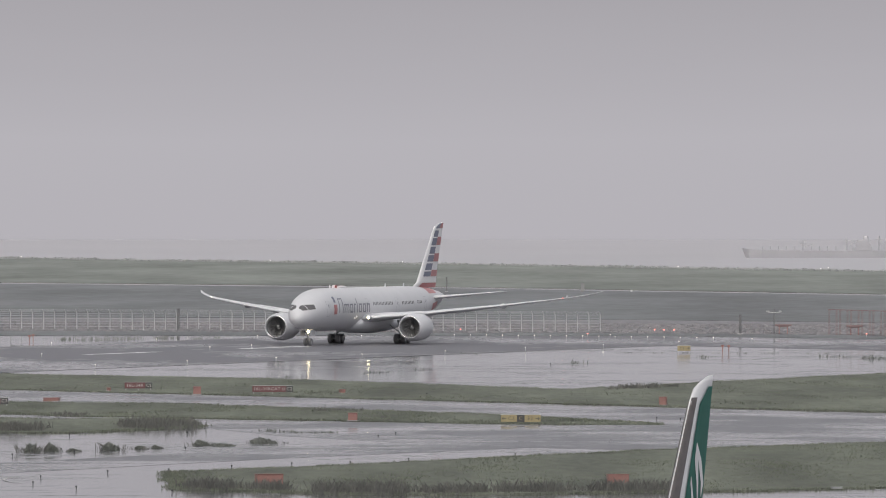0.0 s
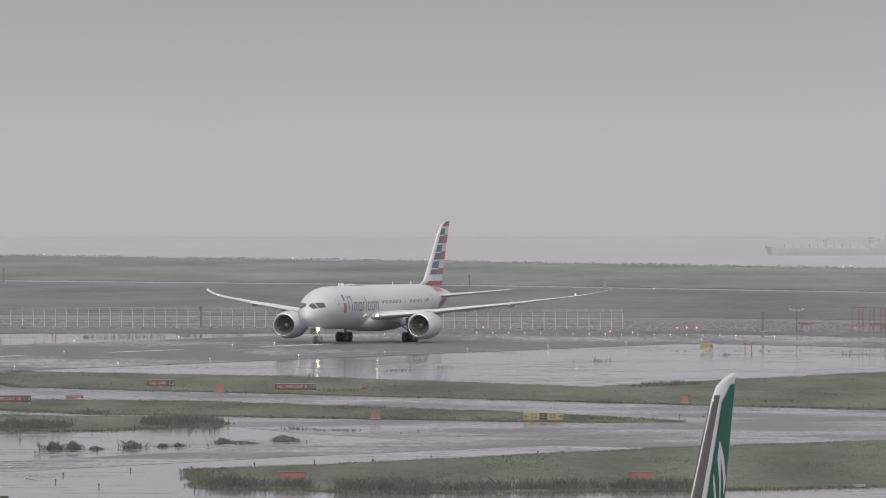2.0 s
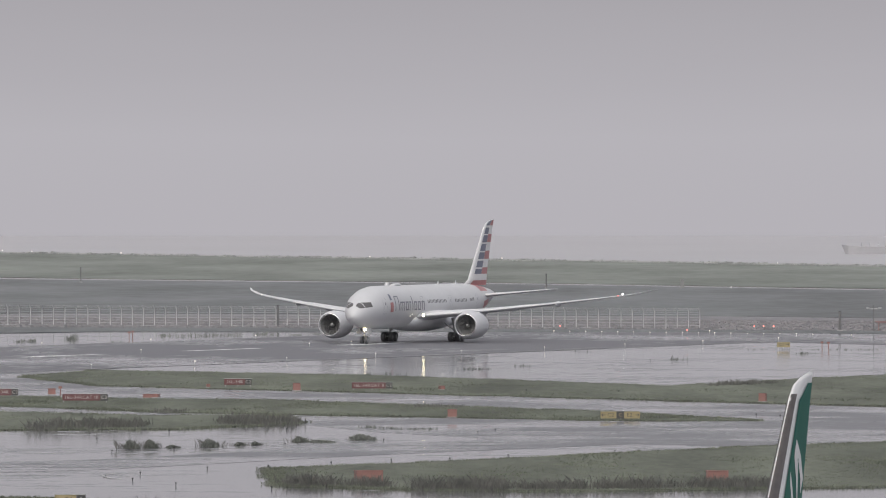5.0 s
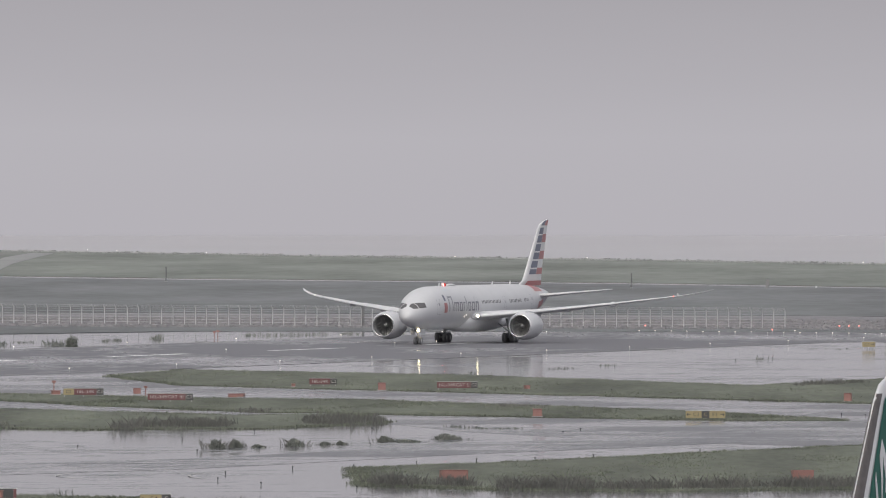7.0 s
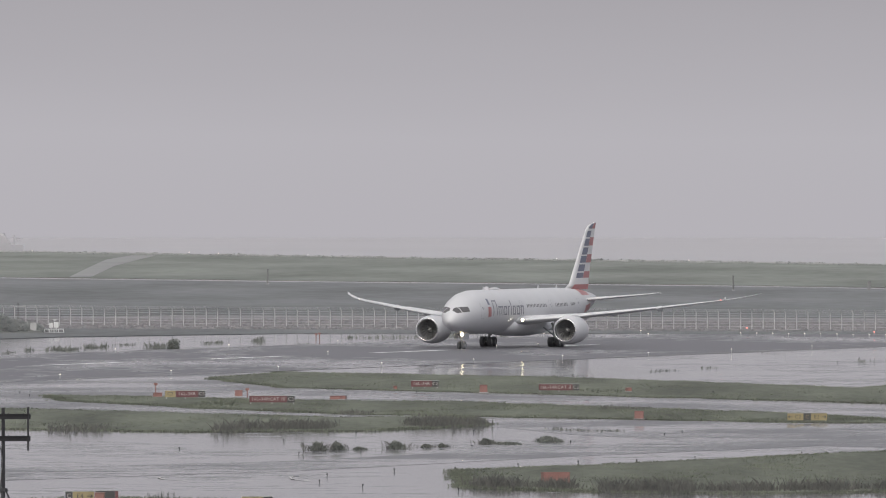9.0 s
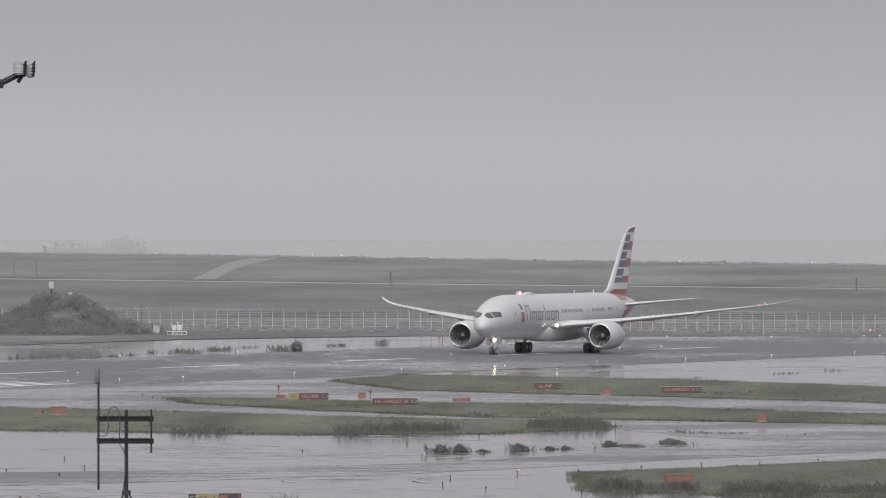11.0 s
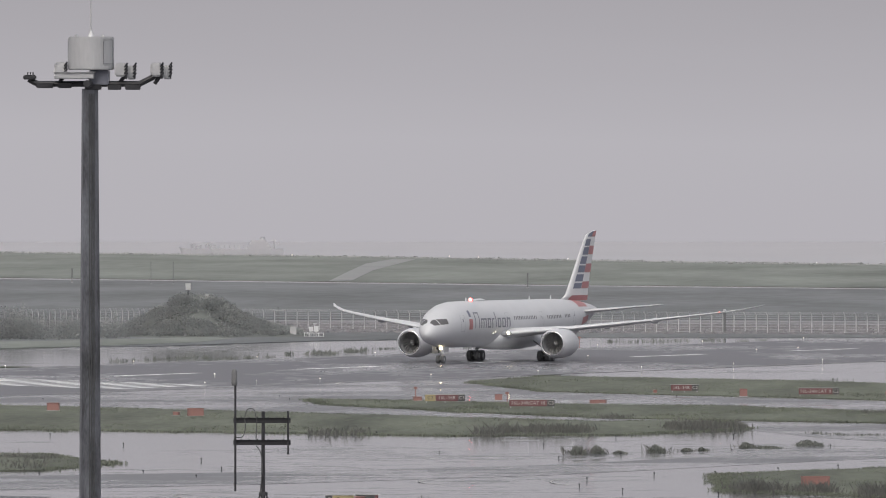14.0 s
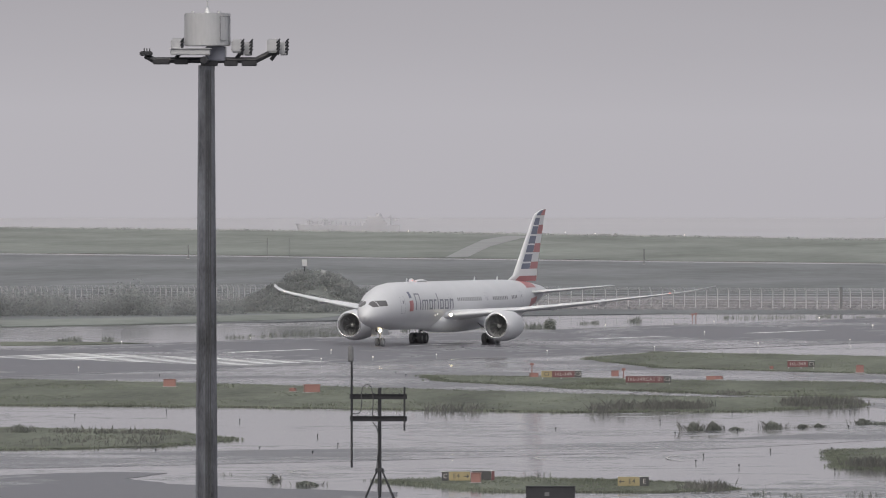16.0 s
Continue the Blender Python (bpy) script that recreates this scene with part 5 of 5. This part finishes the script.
for a, b, n, h in (((-51.9, 2076.9), (-43.4, 2089.6), 90, 0.8), ((-41.5, 2096.0), (-38.7, 2096.0), 40, 0.7), ((-94.4, 1946.9), (-87.8, 1952.7), 160, 0.85), ((-87.4, 1969.4), (-85.0, 1980.7), 90, 0.9), ((-84.6, 2003.7), (-82.2, 2003.8), 30, 0.5),
                   ((-79.4, 1975.3), (-76.6, 1975.4), 70, 1.1), ((-66.9, 2039.8), (-65.6, 2039.8), 40, 1.1), ((-73.4, 2015.8), (-69.8, 2027.7), 40, 0.6), ((-113.6, 1877.1), (-103.2, 1914.1), 150, 0.75),
                   ((-102.0, 1893.2), (-94.8, 1925.2), 150, 0.7), ((-133.6, 1845.6), (-130.8, 1850.7), 60, 0.9), ((-128.0, 1850.9), (-126.9, 1851.0), 25, 0.9), ((-60.0, 2016.3), (-58.6, 2022.2), 12, 0.3), ((-54.9, 2076.8), (-53.4, 2083.1), 25, 0.6),
                   ((-36.1, 2089.7), (-32.2, 2102.5), 40, 0.4), ((49.4, 1905.7), (53.0, 1900.4), 20, 0.5), ((54.9, 1889.9), (57.7, 1889.9), 50, 0.7), ((16.4, 1845.4), (17.2, 1845.4), 14, 0.7), ((-24.4, 1721.7), (-17.1, 1734.7), 60, 0.3),
                   ((-15.4, 1393.3), (-10.5, 1390.5), 60, 0.25), ((-17.1, 1396.1), (-16.4, 1396.1), 16, 0.55), ((-15.9, 1396.1), (-15.4, 1396.1), 12, 0.5), ((33.7, 1900.8), (34.8, 1900.8), 14, 0.4), ((-3.1, 1793.0), (-2.0, 1793.0), 12, 0.5),
                   ((-11.2, 1761.1), (-5.8, 1774.7), 30, 0.25), ((-0.3, 1960.2), (7.1, 1911.6), 40, 0.2), ((22.4, 1943.6), (54.0, 1937.5), 120, 0.18), ((-68.9, 1131.6), (-68.30000000000001, 1131.6), 8, 0.7), ((-25.9, 1070.5), (-25.3, 1070.6), 14, 0.9), ((-23.5, 1067.3), (-22.5, 1067.4), 14, 0.5), ((-19.0, 1067.6), (-16.5, 1067.7), 16, 0.6), ((-44.4, 1114.7), (-43.4, 1133.0), 20, 0.8)):
    reeds(a, b, n, h, 2.5, int(h * 100) + n, "thin dark weeds standing in rainwater", 0.09, dense=1.0, leaf="weed")
leaf_cloud("round_bush", [(*(-75.0, 1958.7), 0.0, 0.8, 0.8, 1.4)], 0.16, 500, M["weed"], "small round dark bush standing in rainwater", 8)
for i, (at, w, h) in enumerate((((-36.8, 1301.4), 0.9, 0.75), ((-35.1, 1303.9), 0.75, 0.7), ((-33.2, 1305.1), 0.65, 0.25), ((-30.0, 1311.4), 0.95, 0.65), ((-27.4, 1316.4), 0.55, 0.28), ((-26.0, 1317.7), 0.5, 0.28),
                               ((-22.1, 1330.4), 0.9, 0.5), ((-20.1, 1329.2), 1.4, 0.22), ((-16.5, 1340.8), 1.5, 0.5), ((-63.9, 1115.4), 0.36, 0.42), ((-60.5, 1099.6), 1.0, 0.32), ((-96.2, 1286.5), 1.0, 0.75))):
    c = [(at[0] + w * dx, at[1] + w * dy, 0.0, w * 0.5 * q, w * 1.6, h * q) for dx, dy, q in ((-0.62, 0.6, 0.55), (-0.25, -0.3, 1.0), (0.15, 0.4, 0.75), (0.55, -0.2, 0.5))]
    ob = leaf_cloud("weed_tuft", c, 0.085, 1800, M["weed"], "low clump of weeds standing in rainwater", 50 + i, category="plant")
    ob["group"] = "weed clumps"
    blades("tuft_blades", [(at[0] + random.gauss(0, w * 0.6), at[1] + random.gauss(0, w * 1.5), 0.0, random.uniform(0.6, 1.2)) for _ in range(30)], h * 0.9, 0.06, M["reed"], "upright weed blades in a clump", seed=i)

# rubble stones along the fence
rnd = random.Random(12)
vs, fs = [], []
cube = [(-1, -1, -1), (1, -1, -1), (1, 1, -1), (-1, 1, -1), (-0.8, -0.7, 1), (0.7, -0.8, 1), (0.8, 0.7, 1), (-0.7, 0.8, 1)]
for i in range(9000):
    q, w = rnd.random(), rnd.random()
    a = Vector((*(-176.0, 2312.0), 0)).lerp(Vector((*(88.5, 2238.0), 0)), q)
    b = Vector((*(-168.1, 2203.5), 0)).lerp(Vector((*(84.1, 2126.9), 0)), q)
    p = a.lerp(b, w)
    s, t = rnd.uniform(0.12, 0.36), rnd.uniform(0, 3.1)
    k = len(vs)
    for x, y, z in cube:
        vs.append((p.x + s * 1.5 * (x * math.cos(t) - y * math.sin(t)), p.y + s * 1.5 * (x * math.sin(t) + y * math.cos(t)), 0.12 + s * 0.5 * z + 0.05))
    fs += [(k, k + 1, k + 5, k + 4), (k + 1, k + 2, k + 6, k + 5), (k + 2, k + 3, k + 7, k + 6), (k + 3, k, k + 4, k + 7), (k + 4, k + 5, k + 6, k + 7)]
me = bpy.data.meshes.new("rubble_stones")
me.from_pydata(vs, [], fs)
me.materials.append(M["gravel"])
tagged(new("rubble_stones", me), "loose grey rubble stones along the fence", "rubble", kind="stuff")

# far road, sea wall and track over the lawn
bm = bmesh.new()
for a, b in zip(BANK, BANK[1:]):
    a, b = Vector((*a, 0)), Vector((*b, 0))
    lofted(bm, [[p + Vector((0, dy, z)) for dy, z in ((-1, -0.2), (-1, 0.12), (1, 0.12), (1, -3))] for p in (a, b)])
tagged(as_object("sea_wall", bm, M["concrete"]), "low pale concrete sea wall along the shore", "wall", kind="structure")
slab("shore_road", [Vector((p[0], p[1] - 9, 0)) for p in SHORE] + [Vector((p[0], p[1] + 7, 0)) for p in SHORE[::-1]], 0.0, 0.14, M["concrete"], "pale wet concrete road along the sea wall", "road")
TRACK = [(-139.0, 3053.7), (-134.8, 3067.4), (-142.0, 3349.2), (-144.1, 3537.4), (-145.5, 3678.3), (-151.6, 3678.0), (-152.0, 3537.0), (-145.8, 3301.1)]
slab("track", [Vector((*p, 0)) for p in TRACK], 0.1, 0.17, M["road"], "pale track crossing the lawn to the shore", "road")

# ---- ships ----
def ship(at, length, hull_h, house_at, house_h, house_w, masts, label):
    g = thing("ship", at, label, "ship", "ships in the mist")
    bm = bmesh.new()
    rings = []
    for t, w, lift in ((0, 0.15, 0.35), (0.04, 0.6, 0.2), (0.12, 1.0, 0.06), (0.5, 1.0, 0.0), (0.9, 1.0, 0.02), (1.0, 0.7, 0.1)):
        x, hw, top = length * t, 0.075 * length * w, hull_h * (1 + lift)
        rings.append([(x + (1.5 if t < 0.01 else 0), -hw * 0.8, -1), (x, -hw, top), (x, hw, top), (x + (1.5 if t < 0.01 else 0), hw * 0.8, -1)])
    lofted(bm, rings)
    part("hull", bm, M["ship"], g, "hull with mist put into its pale grey colour")
    for i in range(3):
        f = 1 - 0.18 * i
        bm = bmesh.new()
        box(bm, house_at, 0, hull_h + house_h * (i + 0.5) / 3, house_w * f, 0.1 * length, house_h / 3, 0.15)
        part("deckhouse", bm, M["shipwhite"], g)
    bm = bmesh.new()
    rod(bm, (house_at + house_w * 0.15, 0, hull_h + house_h), (house_at + house_w * 0.15, 0, hull_h + house_h * 1.35), 0.9, 0.7)
    part("funnel", bm, M["ship"], g)
    for x, h in masts:
        bm = bmesh.new()
        rod(bm, (x, 0, hull_h - 0.2), (x, 0, hull_h + h), 0.3, 0.2)
        rod(bm, (x - 0.9, 0, hull_h + h * 0.8), (x + 0.9, 0, hull_h + h * 0.8), 0.12)
        rod(bm, (x, 0, hull_h + h * 0.35), (x + 2.6, 0, hull_h + h * 0.7), 0.1)
        part("mast", bm, M["ship"], g)
    bm = bmesh.new()
    for x in np.linspace(length * 0.12, house_at - house_w * 0.6, 12):
        rod(bm, (x, -0.06 * length, hull_h - 0.2), (x, -0.06 * length, hull_h + 1.2), 0.12)
    part("deck_rail", bm, M["ship"], g)


a = (82.8, 4021.2)
ship((*a, -2.5), 46.0, 2.0, 33.5, 3.0, 5.0, ((17.0, 2.6), (29.0, 3.4), (38.0, 4.0)), "coastal tanker, mist painted into its pale grey colour")
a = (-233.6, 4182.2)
ship((*a, -2.5), 30.0, 1.9, 23.0, 2.6, 7.0, ((4.0, 1.6), (8.5, 1.8), (27.5, 3.0)), "cargo ship with deckhouse, mist painted into its pale grey colour")

# ---- floodlight mast ----
fm = thing("floodlight_mast", (*[438 * q for q in (math.sin(-0.06193), math.cos(-0.06193))], 0.0), "tall weathered steel floodlight mast with pale equipment drum", "lamp post")
bm = bmesh.new()
rings = [[(r * math.cos(math.tau * (i - 0.1) / 8), r * math.sin(math.tau * (i - 0.1) / 8), z) for i in range(8)] for z, r in ((0, 0.43), (10, 0.37), (20, 0.31), (28.95, 0.25))]
lofted(bm, rings)
shaft = part("shaft", bm, M["weathered"], fm, "dark eight-sided steel shaft with wet sheen painted as pale streaks")
for z in (9.2, 18.6):
    r = 0.43 - 0.0062 * z + 0.012
    bm = bmesh.new()
    lofted(bm, [[(r * math.cos(math.tau * (i - 0.1) / 8), r * math.sin(math.tau * (i - 0.1) / 8), z + dz) for i in range(8)] for dz in (-0.16, 0.16)])
    part("joint_sleeve", bm, M["weathered"], shaft)
for dx in (0.02, 0.09, -0.05):
    bm = bmesh.new()
    rod(bm, (0.05 + dx, -0.415, 2), (0.05 + dx, -0.256, 28.8), 0.016, seg=5)
    part("cable", bm, M["signblack"], fm)
bm = bmesh.new()
rod(bm, (-1.6, 0, 29.1), (1.55, 0, 29.1), 0.09, seg=8)
rod(bm, (0, -1.5, 29.1), (0, 1.5, 29.1), 0.11, seg=8)
rod(bm, (1.5, 0, 29.1), (2.1, 0, 29.4), 0.09, seg=8)
rod(bm, (-1.55, 0, 29.08), (-1.85, 0, 29.24), 0.09, seg=8)
part("ring_arm", bm, M["dark_steel"], fm, "dark steel lamp carrying arms")
for x, w in ((-1.35, 0.5), (-0.75, 0.4), (0.1, 0.5), (0.75, 0.4), (1.3, 0.45)):
    bm = bmesh.new()
    box(bm, x, -0.1, 29.0 if x > -0.6 else 29.05, w, 0.35, 0.16, 0.02)
    part("bracket", bm, M["dark_steel"], fm)
bm = bmesh.new()
box(bm, -1.82, 0, 29.3, 0.38, 0.4, 0.14, 0.03)
for dx in (-0.06, 0.02, 0.1):
    rod(bm, (-1.82 + dx, 0, 29.33), (-1.82 + dx, 0, 29.46), 0.018, seg=5)
part("lamp_tray", bm, M["dark_steel"], fm)
for x, z, n in ((1.02, 29.52, 2), (2.1, 29.53, 2), (-0.8, 29.55, 1)):
    for k in range(n):
        bm = bmesh.new()
        box(bm, x + 0.3 * k - 0.08, -0.1 + 0.25 * k, z - 0.08 * k, 0.36 - 0.1 * k, 0.42, 0.42, 0.05)
        fl = part("floodlight", bm, M["drumgrey"], fm, "pale grey floodlight housing")
        bm = bmesh.new()
        for q in (-0.14, -0.04, 0.06, 0.16):
            rod(bm, (x + 0.26 * k + 0.04, -0.32, z + q - 0.08), (x + 0.26 * k + 0.14, -0.32, z + q + 0.05), 0.028, seg=5)
        rod(bm, (x + 0.26 * k + 0.09, -0.32, z - 0.28), (x + 0.26 * k + 0.12, -0.32, z + 0.16), 0.025, seg=5)
        part("bracket", bm, M["dark_steel"], fl)
    bm = bmesh.new()
    rod(bm, (x - 0.15, 0, 29.1), (x + 0.05, 0, z - 0.15), 0.06)
    part("stay", bm, M["dark_steel"], fm)
bm = bmesh.new()
rod(bm, (0.03, 0, 29.52), (0.03, 0, 30.52), 0.7, seg=28)
bmesh.ops.bevel(bm, geom=[e for e in bm.edges if abs(e.verts[0].co.z - e.verts[1].co.z) < 0.01], offset=0.03, segments=2, affect="EDGES")
drum = part("drum", bm, M["drumgrey"], fm, "pale grey equipment drum")
bm = bmesh.new()
for x in (0.40, 0.655):
    box(bm, x + 0.05, -math.sqrt(0.705 ** 2 - x ** 2), 30.06, 0.009, 0.02, 0.72)
for z in (29.7, 30.42):
    for q in range(5):
        x = 0.42 + 0.055 * q
        box(bm, x + 0.05, -math.sqrt(0.705 ** 2 - x ** 2), z, 0.06, 0.02, 0.009)
part("hatch_joint", bm, M["dark_steel"], drum)
bm = bmesh.new()
box(bm, -0.45, -0.35, 29.34, 1.2, 0.6, 0.18, 0.02)
box(bm, -0.45, -0.35, 29.45, 1.28, 0.68, 0.03, 0.005)
part("cable_tray", bm, M["drumgrey"], fm)
bm = bmesh.new()
box(bm, 0.28, 0.1, 29.3, 0.6, 0.7, 0.46, 0.03)
part("junction_box", bm, M["titlegrey"], fm)
bm = bmesh.new()
rod(bm, (0.03, 0, 30.5), (0.03, 0, 30.7), 0.12, 0.03, seg=10)
rod(bm, (0.03, 0, 30.7), (0.03, 0, 31.7), 0.03, 0.018, seg=6)
part("lightning_rod", bm, M["steel"], fm)
for x in (-0.4, 0.4):
    bm = bmesh.new()
    rod(bm, (x, -0.3, 30.5), (x, -0.3, 30.58), 0.05, seg=8)
    part("lifting_eye", bm, M["steel"], drum)

# ---- aerial on a tripod ----
am = thing("tripod_aerial", (*(-53.2, 1062.9), 0.0), "black steel tripod mast with crossbars and aerial", "antenna")
bm = bmesh.new()
rod(bm, (0, 0, 0.4), (0, 0, 8.1), 0.15, 0.13, seg=12)
part("mast", bm, M["dark_steel"], am)
for i in range(6):
    a = math.tau * (i + 0.5) / 6
    bm = bmesh.new()
    rod(bm, (0.18 * math.cos(a), 0.18 * math.sin(a), 2.1), (1.2 * math.cos(a), 1.2 * math.sin(a), 0.0), 0.06, seg=8)
    part("tripod_leg", bm, M["dark_steel"], am)
bm = bmesh.new()
rod(bm, (0, 0, 1.95), (0, 0, 2.2), 0.36, 0.3, seg=12)
part("leg_hub", bm, M["dark_steel"], am)
for z in (7.42, 5.8):
    bm = bmesh.new()
    box(bm, -0.08, -0.16, z, 4.2, 0.14, 0.34, 0.02)
    box(bm, -0.08, -0.26, z + 0.2, 4.2, 0.3, 0.05, 0.01)
    cb = part("crossbar", bm, M["dark_steel"], am)
    for x in (-1.6, -1.0, -0.4, 0.4, 1.0, 1.5):
        bm = bmesh.new()
        rod(bm, (x, -0.3, z + 0.2), (x, -0.3, z + 0.3), 0.04, seg=6)
        part("bolt", bm, M["dark_steel"], cb)
bm = bmesh.new()
rod(bm, (-2.03, -0.3, 2.25), (-2.03, -0.3, 10.1), 0.085, seg=10)
wp = part("whip_pole", bm, M["dark_steel"], am)
bm = bmesh.new()
rings = [[(-2.1 + r * math.cos(math.tau * i / 14), -0.3 + r * math.sin(math.tau * i / 14), z) for i in range(14)] for z, r in ((10.0, 0.18), (10.15, 0.22), (11.0, 0.2), (11.15, 0.14), (11.2, 0.05))]
lofted(bm, rings)
part("radome", bm, M["postgrey"], wp, "grey plastic aerial cover", True)
bm = bmesh.new()
rod(bm, (1.84, -0.3, 4.95), (1.84, -0.3, 8.15), 0.075, seg=10)
part("short_pole", bm, M["dark_steel"], am)
for pts in ([(-1.95, -0.4, 6.2), (-1.5, -0.45, 6.25), (-1.3, -0.45, 6.8), (-1.3, -0.45, 7.8), (-1.1, -0.45, 8.25), (-0.75, -0.45, 8.3), (-0.52, -0.45, 7.8), (-0.5, -0.45, 6.0)], [(-0.5, -0.3, 5.6), (-0.18, -0.25, 5.1), (-0.2, -0.2, 2.0)]):
    cu = bpy.data.curves.new("cable", "CURVE")
    cu.dimensions, cu.bevel_depth, cu.bevel_resolution = "3D", 0.04, 1
    sp = cu.splines.new("BEZIER")
    sp.bezier_points.add(len(pts) - 1)
    for bp_, p in zip(sp.bezier_points, pts):
        bp_.co, bp_.handle_left_type, bp_.handle_right_type = p, "AUTO", "AUTO"
    cu.materials.append(M["signblack"])
    tmp = bpy.data.objects.new("cable_tmp", cu)
    scene.collection.objects.link(tmp)
    bpy.context.view_layer.update()
    me = bpy.data.meshes.new_from_object(tmp)
    bpy.data.objects.remove(tmp)
    cab_ob = new("cable", me)
    cab_ob.parent = am

# ---- bird crossing close to the camera ----
bird = thing("bird", (0, 170, 28), "small dark bird gliding across with spread wings", "bird")
bm = bmesh.new()
rings = [[(x, r * math.cos(math.tau * i / 10), r * math.sin(math.tau * i / 10)) for i in range(10)] for x, r in ((0.12, 0.004), (0.1, 0.022), (0.04, 0.032), (-0.04, 0.03), (-0.1, 0.012), (-0.12, 0.004))]
lofted(bm, rings)
part("body", bm, M["dark_steel"], bird, smooth=True)
for s in (1, -1):
    bm = bmesh.new()
    surface(bm, [(0.06, s * 0.02, 0.01, 0.10, 0.1), (0.07, s * 0.10, 0.05, 0.085, 0.1), (0.02, s * 0.2, 0.04, 0.02, 0.1)])
    part("wing", bm, M["dark_steel"], bird)
bm = bmesh.new()
lofted(bm, [[(-0.1, -0.012, 0), (-0.1, 0.012, 0), (-0.1, 0.012, 0.006), (-0.1, -0.012, 0.006)], [(-0.2, -0.035, 0), (-0.2, 0.035, 0), (-0.2, 0.035, 0.006), (-0.2, -0.035, 0.006)]])
part("tail", bm, M["dark_steel"], bird)


def BIRD(t):
    """Level flight to the west, sinking a little near the middle of its way."""
    return (-1.55 - 19.9 * (t - 8.0), 170.0, 27.8 - 0.42 / (1 + math.exp(-(t - 8.13) * 14)))


for at, w, h in (((26.8, 2786.6), 0.65, 1.6), ((31.4, 1158.0), 0.9, 0.12), ((-74.4, 1589.8), 0.8, 0.1), ((36.1, 2780.9), 0.35, 0.35)):
    g = thing("white_case", (*at, 0.08), "small pale equipment case on the ground", "equipment box", "pale equipment cases")
    bm = bmesh.new()
    box(bm, 0, 0, h / 2, w, 0.5, h, min(0.03, h / 4))
    part("case", bm, M["road"] if h > 1 else M["boxgrey"], g)
    bm = bmesh.new()
    box(bm, 0, 0, h + 0.02, w + 0.06, 0.56, 0.04, 0.01)
    part("lid", bm, M["road"] if h > 1 else M["boxgrey"], g)


# ---- what moves ----
TRAVEL = [(0, 0.00), (0.5, 1.17), (1, 2.33), (1.5, 3.96), (2, 5.35), (2.5, 6.74), (3, 8.60), (3.5, 10.68), (6, 22.62), (6.5, 26.50), (7, 30.36), (7.5, 35.11), (8, 40.74), (8.5, 46.56), (9, 53.46), (9.5, 60.75), (12, 107.69), (12.5, 119.41), (13, 131.62), (13.5, 144.69), (14, 158.19), (14.5, 172.41), (15, 187.49), (15.5, 202.83), (16, 219.06)]


def travelled(t):
    """Metres rolled at t, smooth between the known moments."""
    ts, ss = [a for a, _ in TRAVEL], [b for _, b in TRAVEL]
    i = max(0, min(len(ts) - 2, next((k for k in range(len(ts) - 1) if ts[k + 1] >= t), len(ts) - 2)))

    def slope(k):
        a, b = max(0, k - 1), min(len(ts) - 1, k + 1)
        return (ss[b] - ss[a]) / (ts[b] - ts[a])
    h = ts[i + 1] - ts[i]
    u = (t - ts[i]) / h
    return (ss[i] * (2 * u ** 3 - 3 * u * u + 1) + ss[i + 1] * (3 * u * u - 2 * u ** 3) + h * slope(i) * (u ** 3 - 2 * u * u + u) + h * slope(i + 1) * (u ** 3 - u * u))


def motions():
    times = [k * 0.25 for k in range(65)]
    # the nose wheels keep to the line while the tail swings a little
    sway = ((0, 0.2), (1, 0.6), (2, 0.8), (3.5, 1.25), (6, 1.6), (8, 1.5), (9.5, 1.35), (12, 0.9), (14, 0.5), (16, 0.45))
    rows = []
    for t in times:
        yaw = float(np.interp(t, [a for a, _ in sway], [b for _, b in sway]))
        rows.append((t, Matrix.Translation(on_runway(travelled(t), 0, 0.03)) @ pose(0, 0, 0, 0, 0, HEADING + yaw) @ pose(-25.8, 0, 0)))
    walk(jet, rows)
    fine = [k / 30 for k in range(481)]
    for wheel, at, r in MOVING["wheels"]:
        rows, turn, last = [], 0.0, 0.0
        for t in fine:
            turn += min(80.0, math.degrees((travelled(t) - last) / r))
            last = travelled(t)
            rows.append((t, pose(*at, 0, turn, 0)))
        walk(wheel, rows)
    for lens, at, first in MOVING["lenses"]:
        walk(lens, [(k * 0.2, pose(*at, 0, 0, 21 + 360 * (k * 0.2 - first) / 1.413)) for k in range(81)])
    walk(bird, [(t, pose(*BIRD(t), 0, -4, 180)) for t in (0.0, 4.0, 7.0, 7.8, 7.9, 8.0, 8.1, 8.2, 8.3, 9.0, 12.0, 16.0)])
    for fan, at in MOVING["fans"]:
        walk(fan, [(k * 0.1, pose(*at, 70.0 * k, 0, 0)) for k in range(161)])


motions()
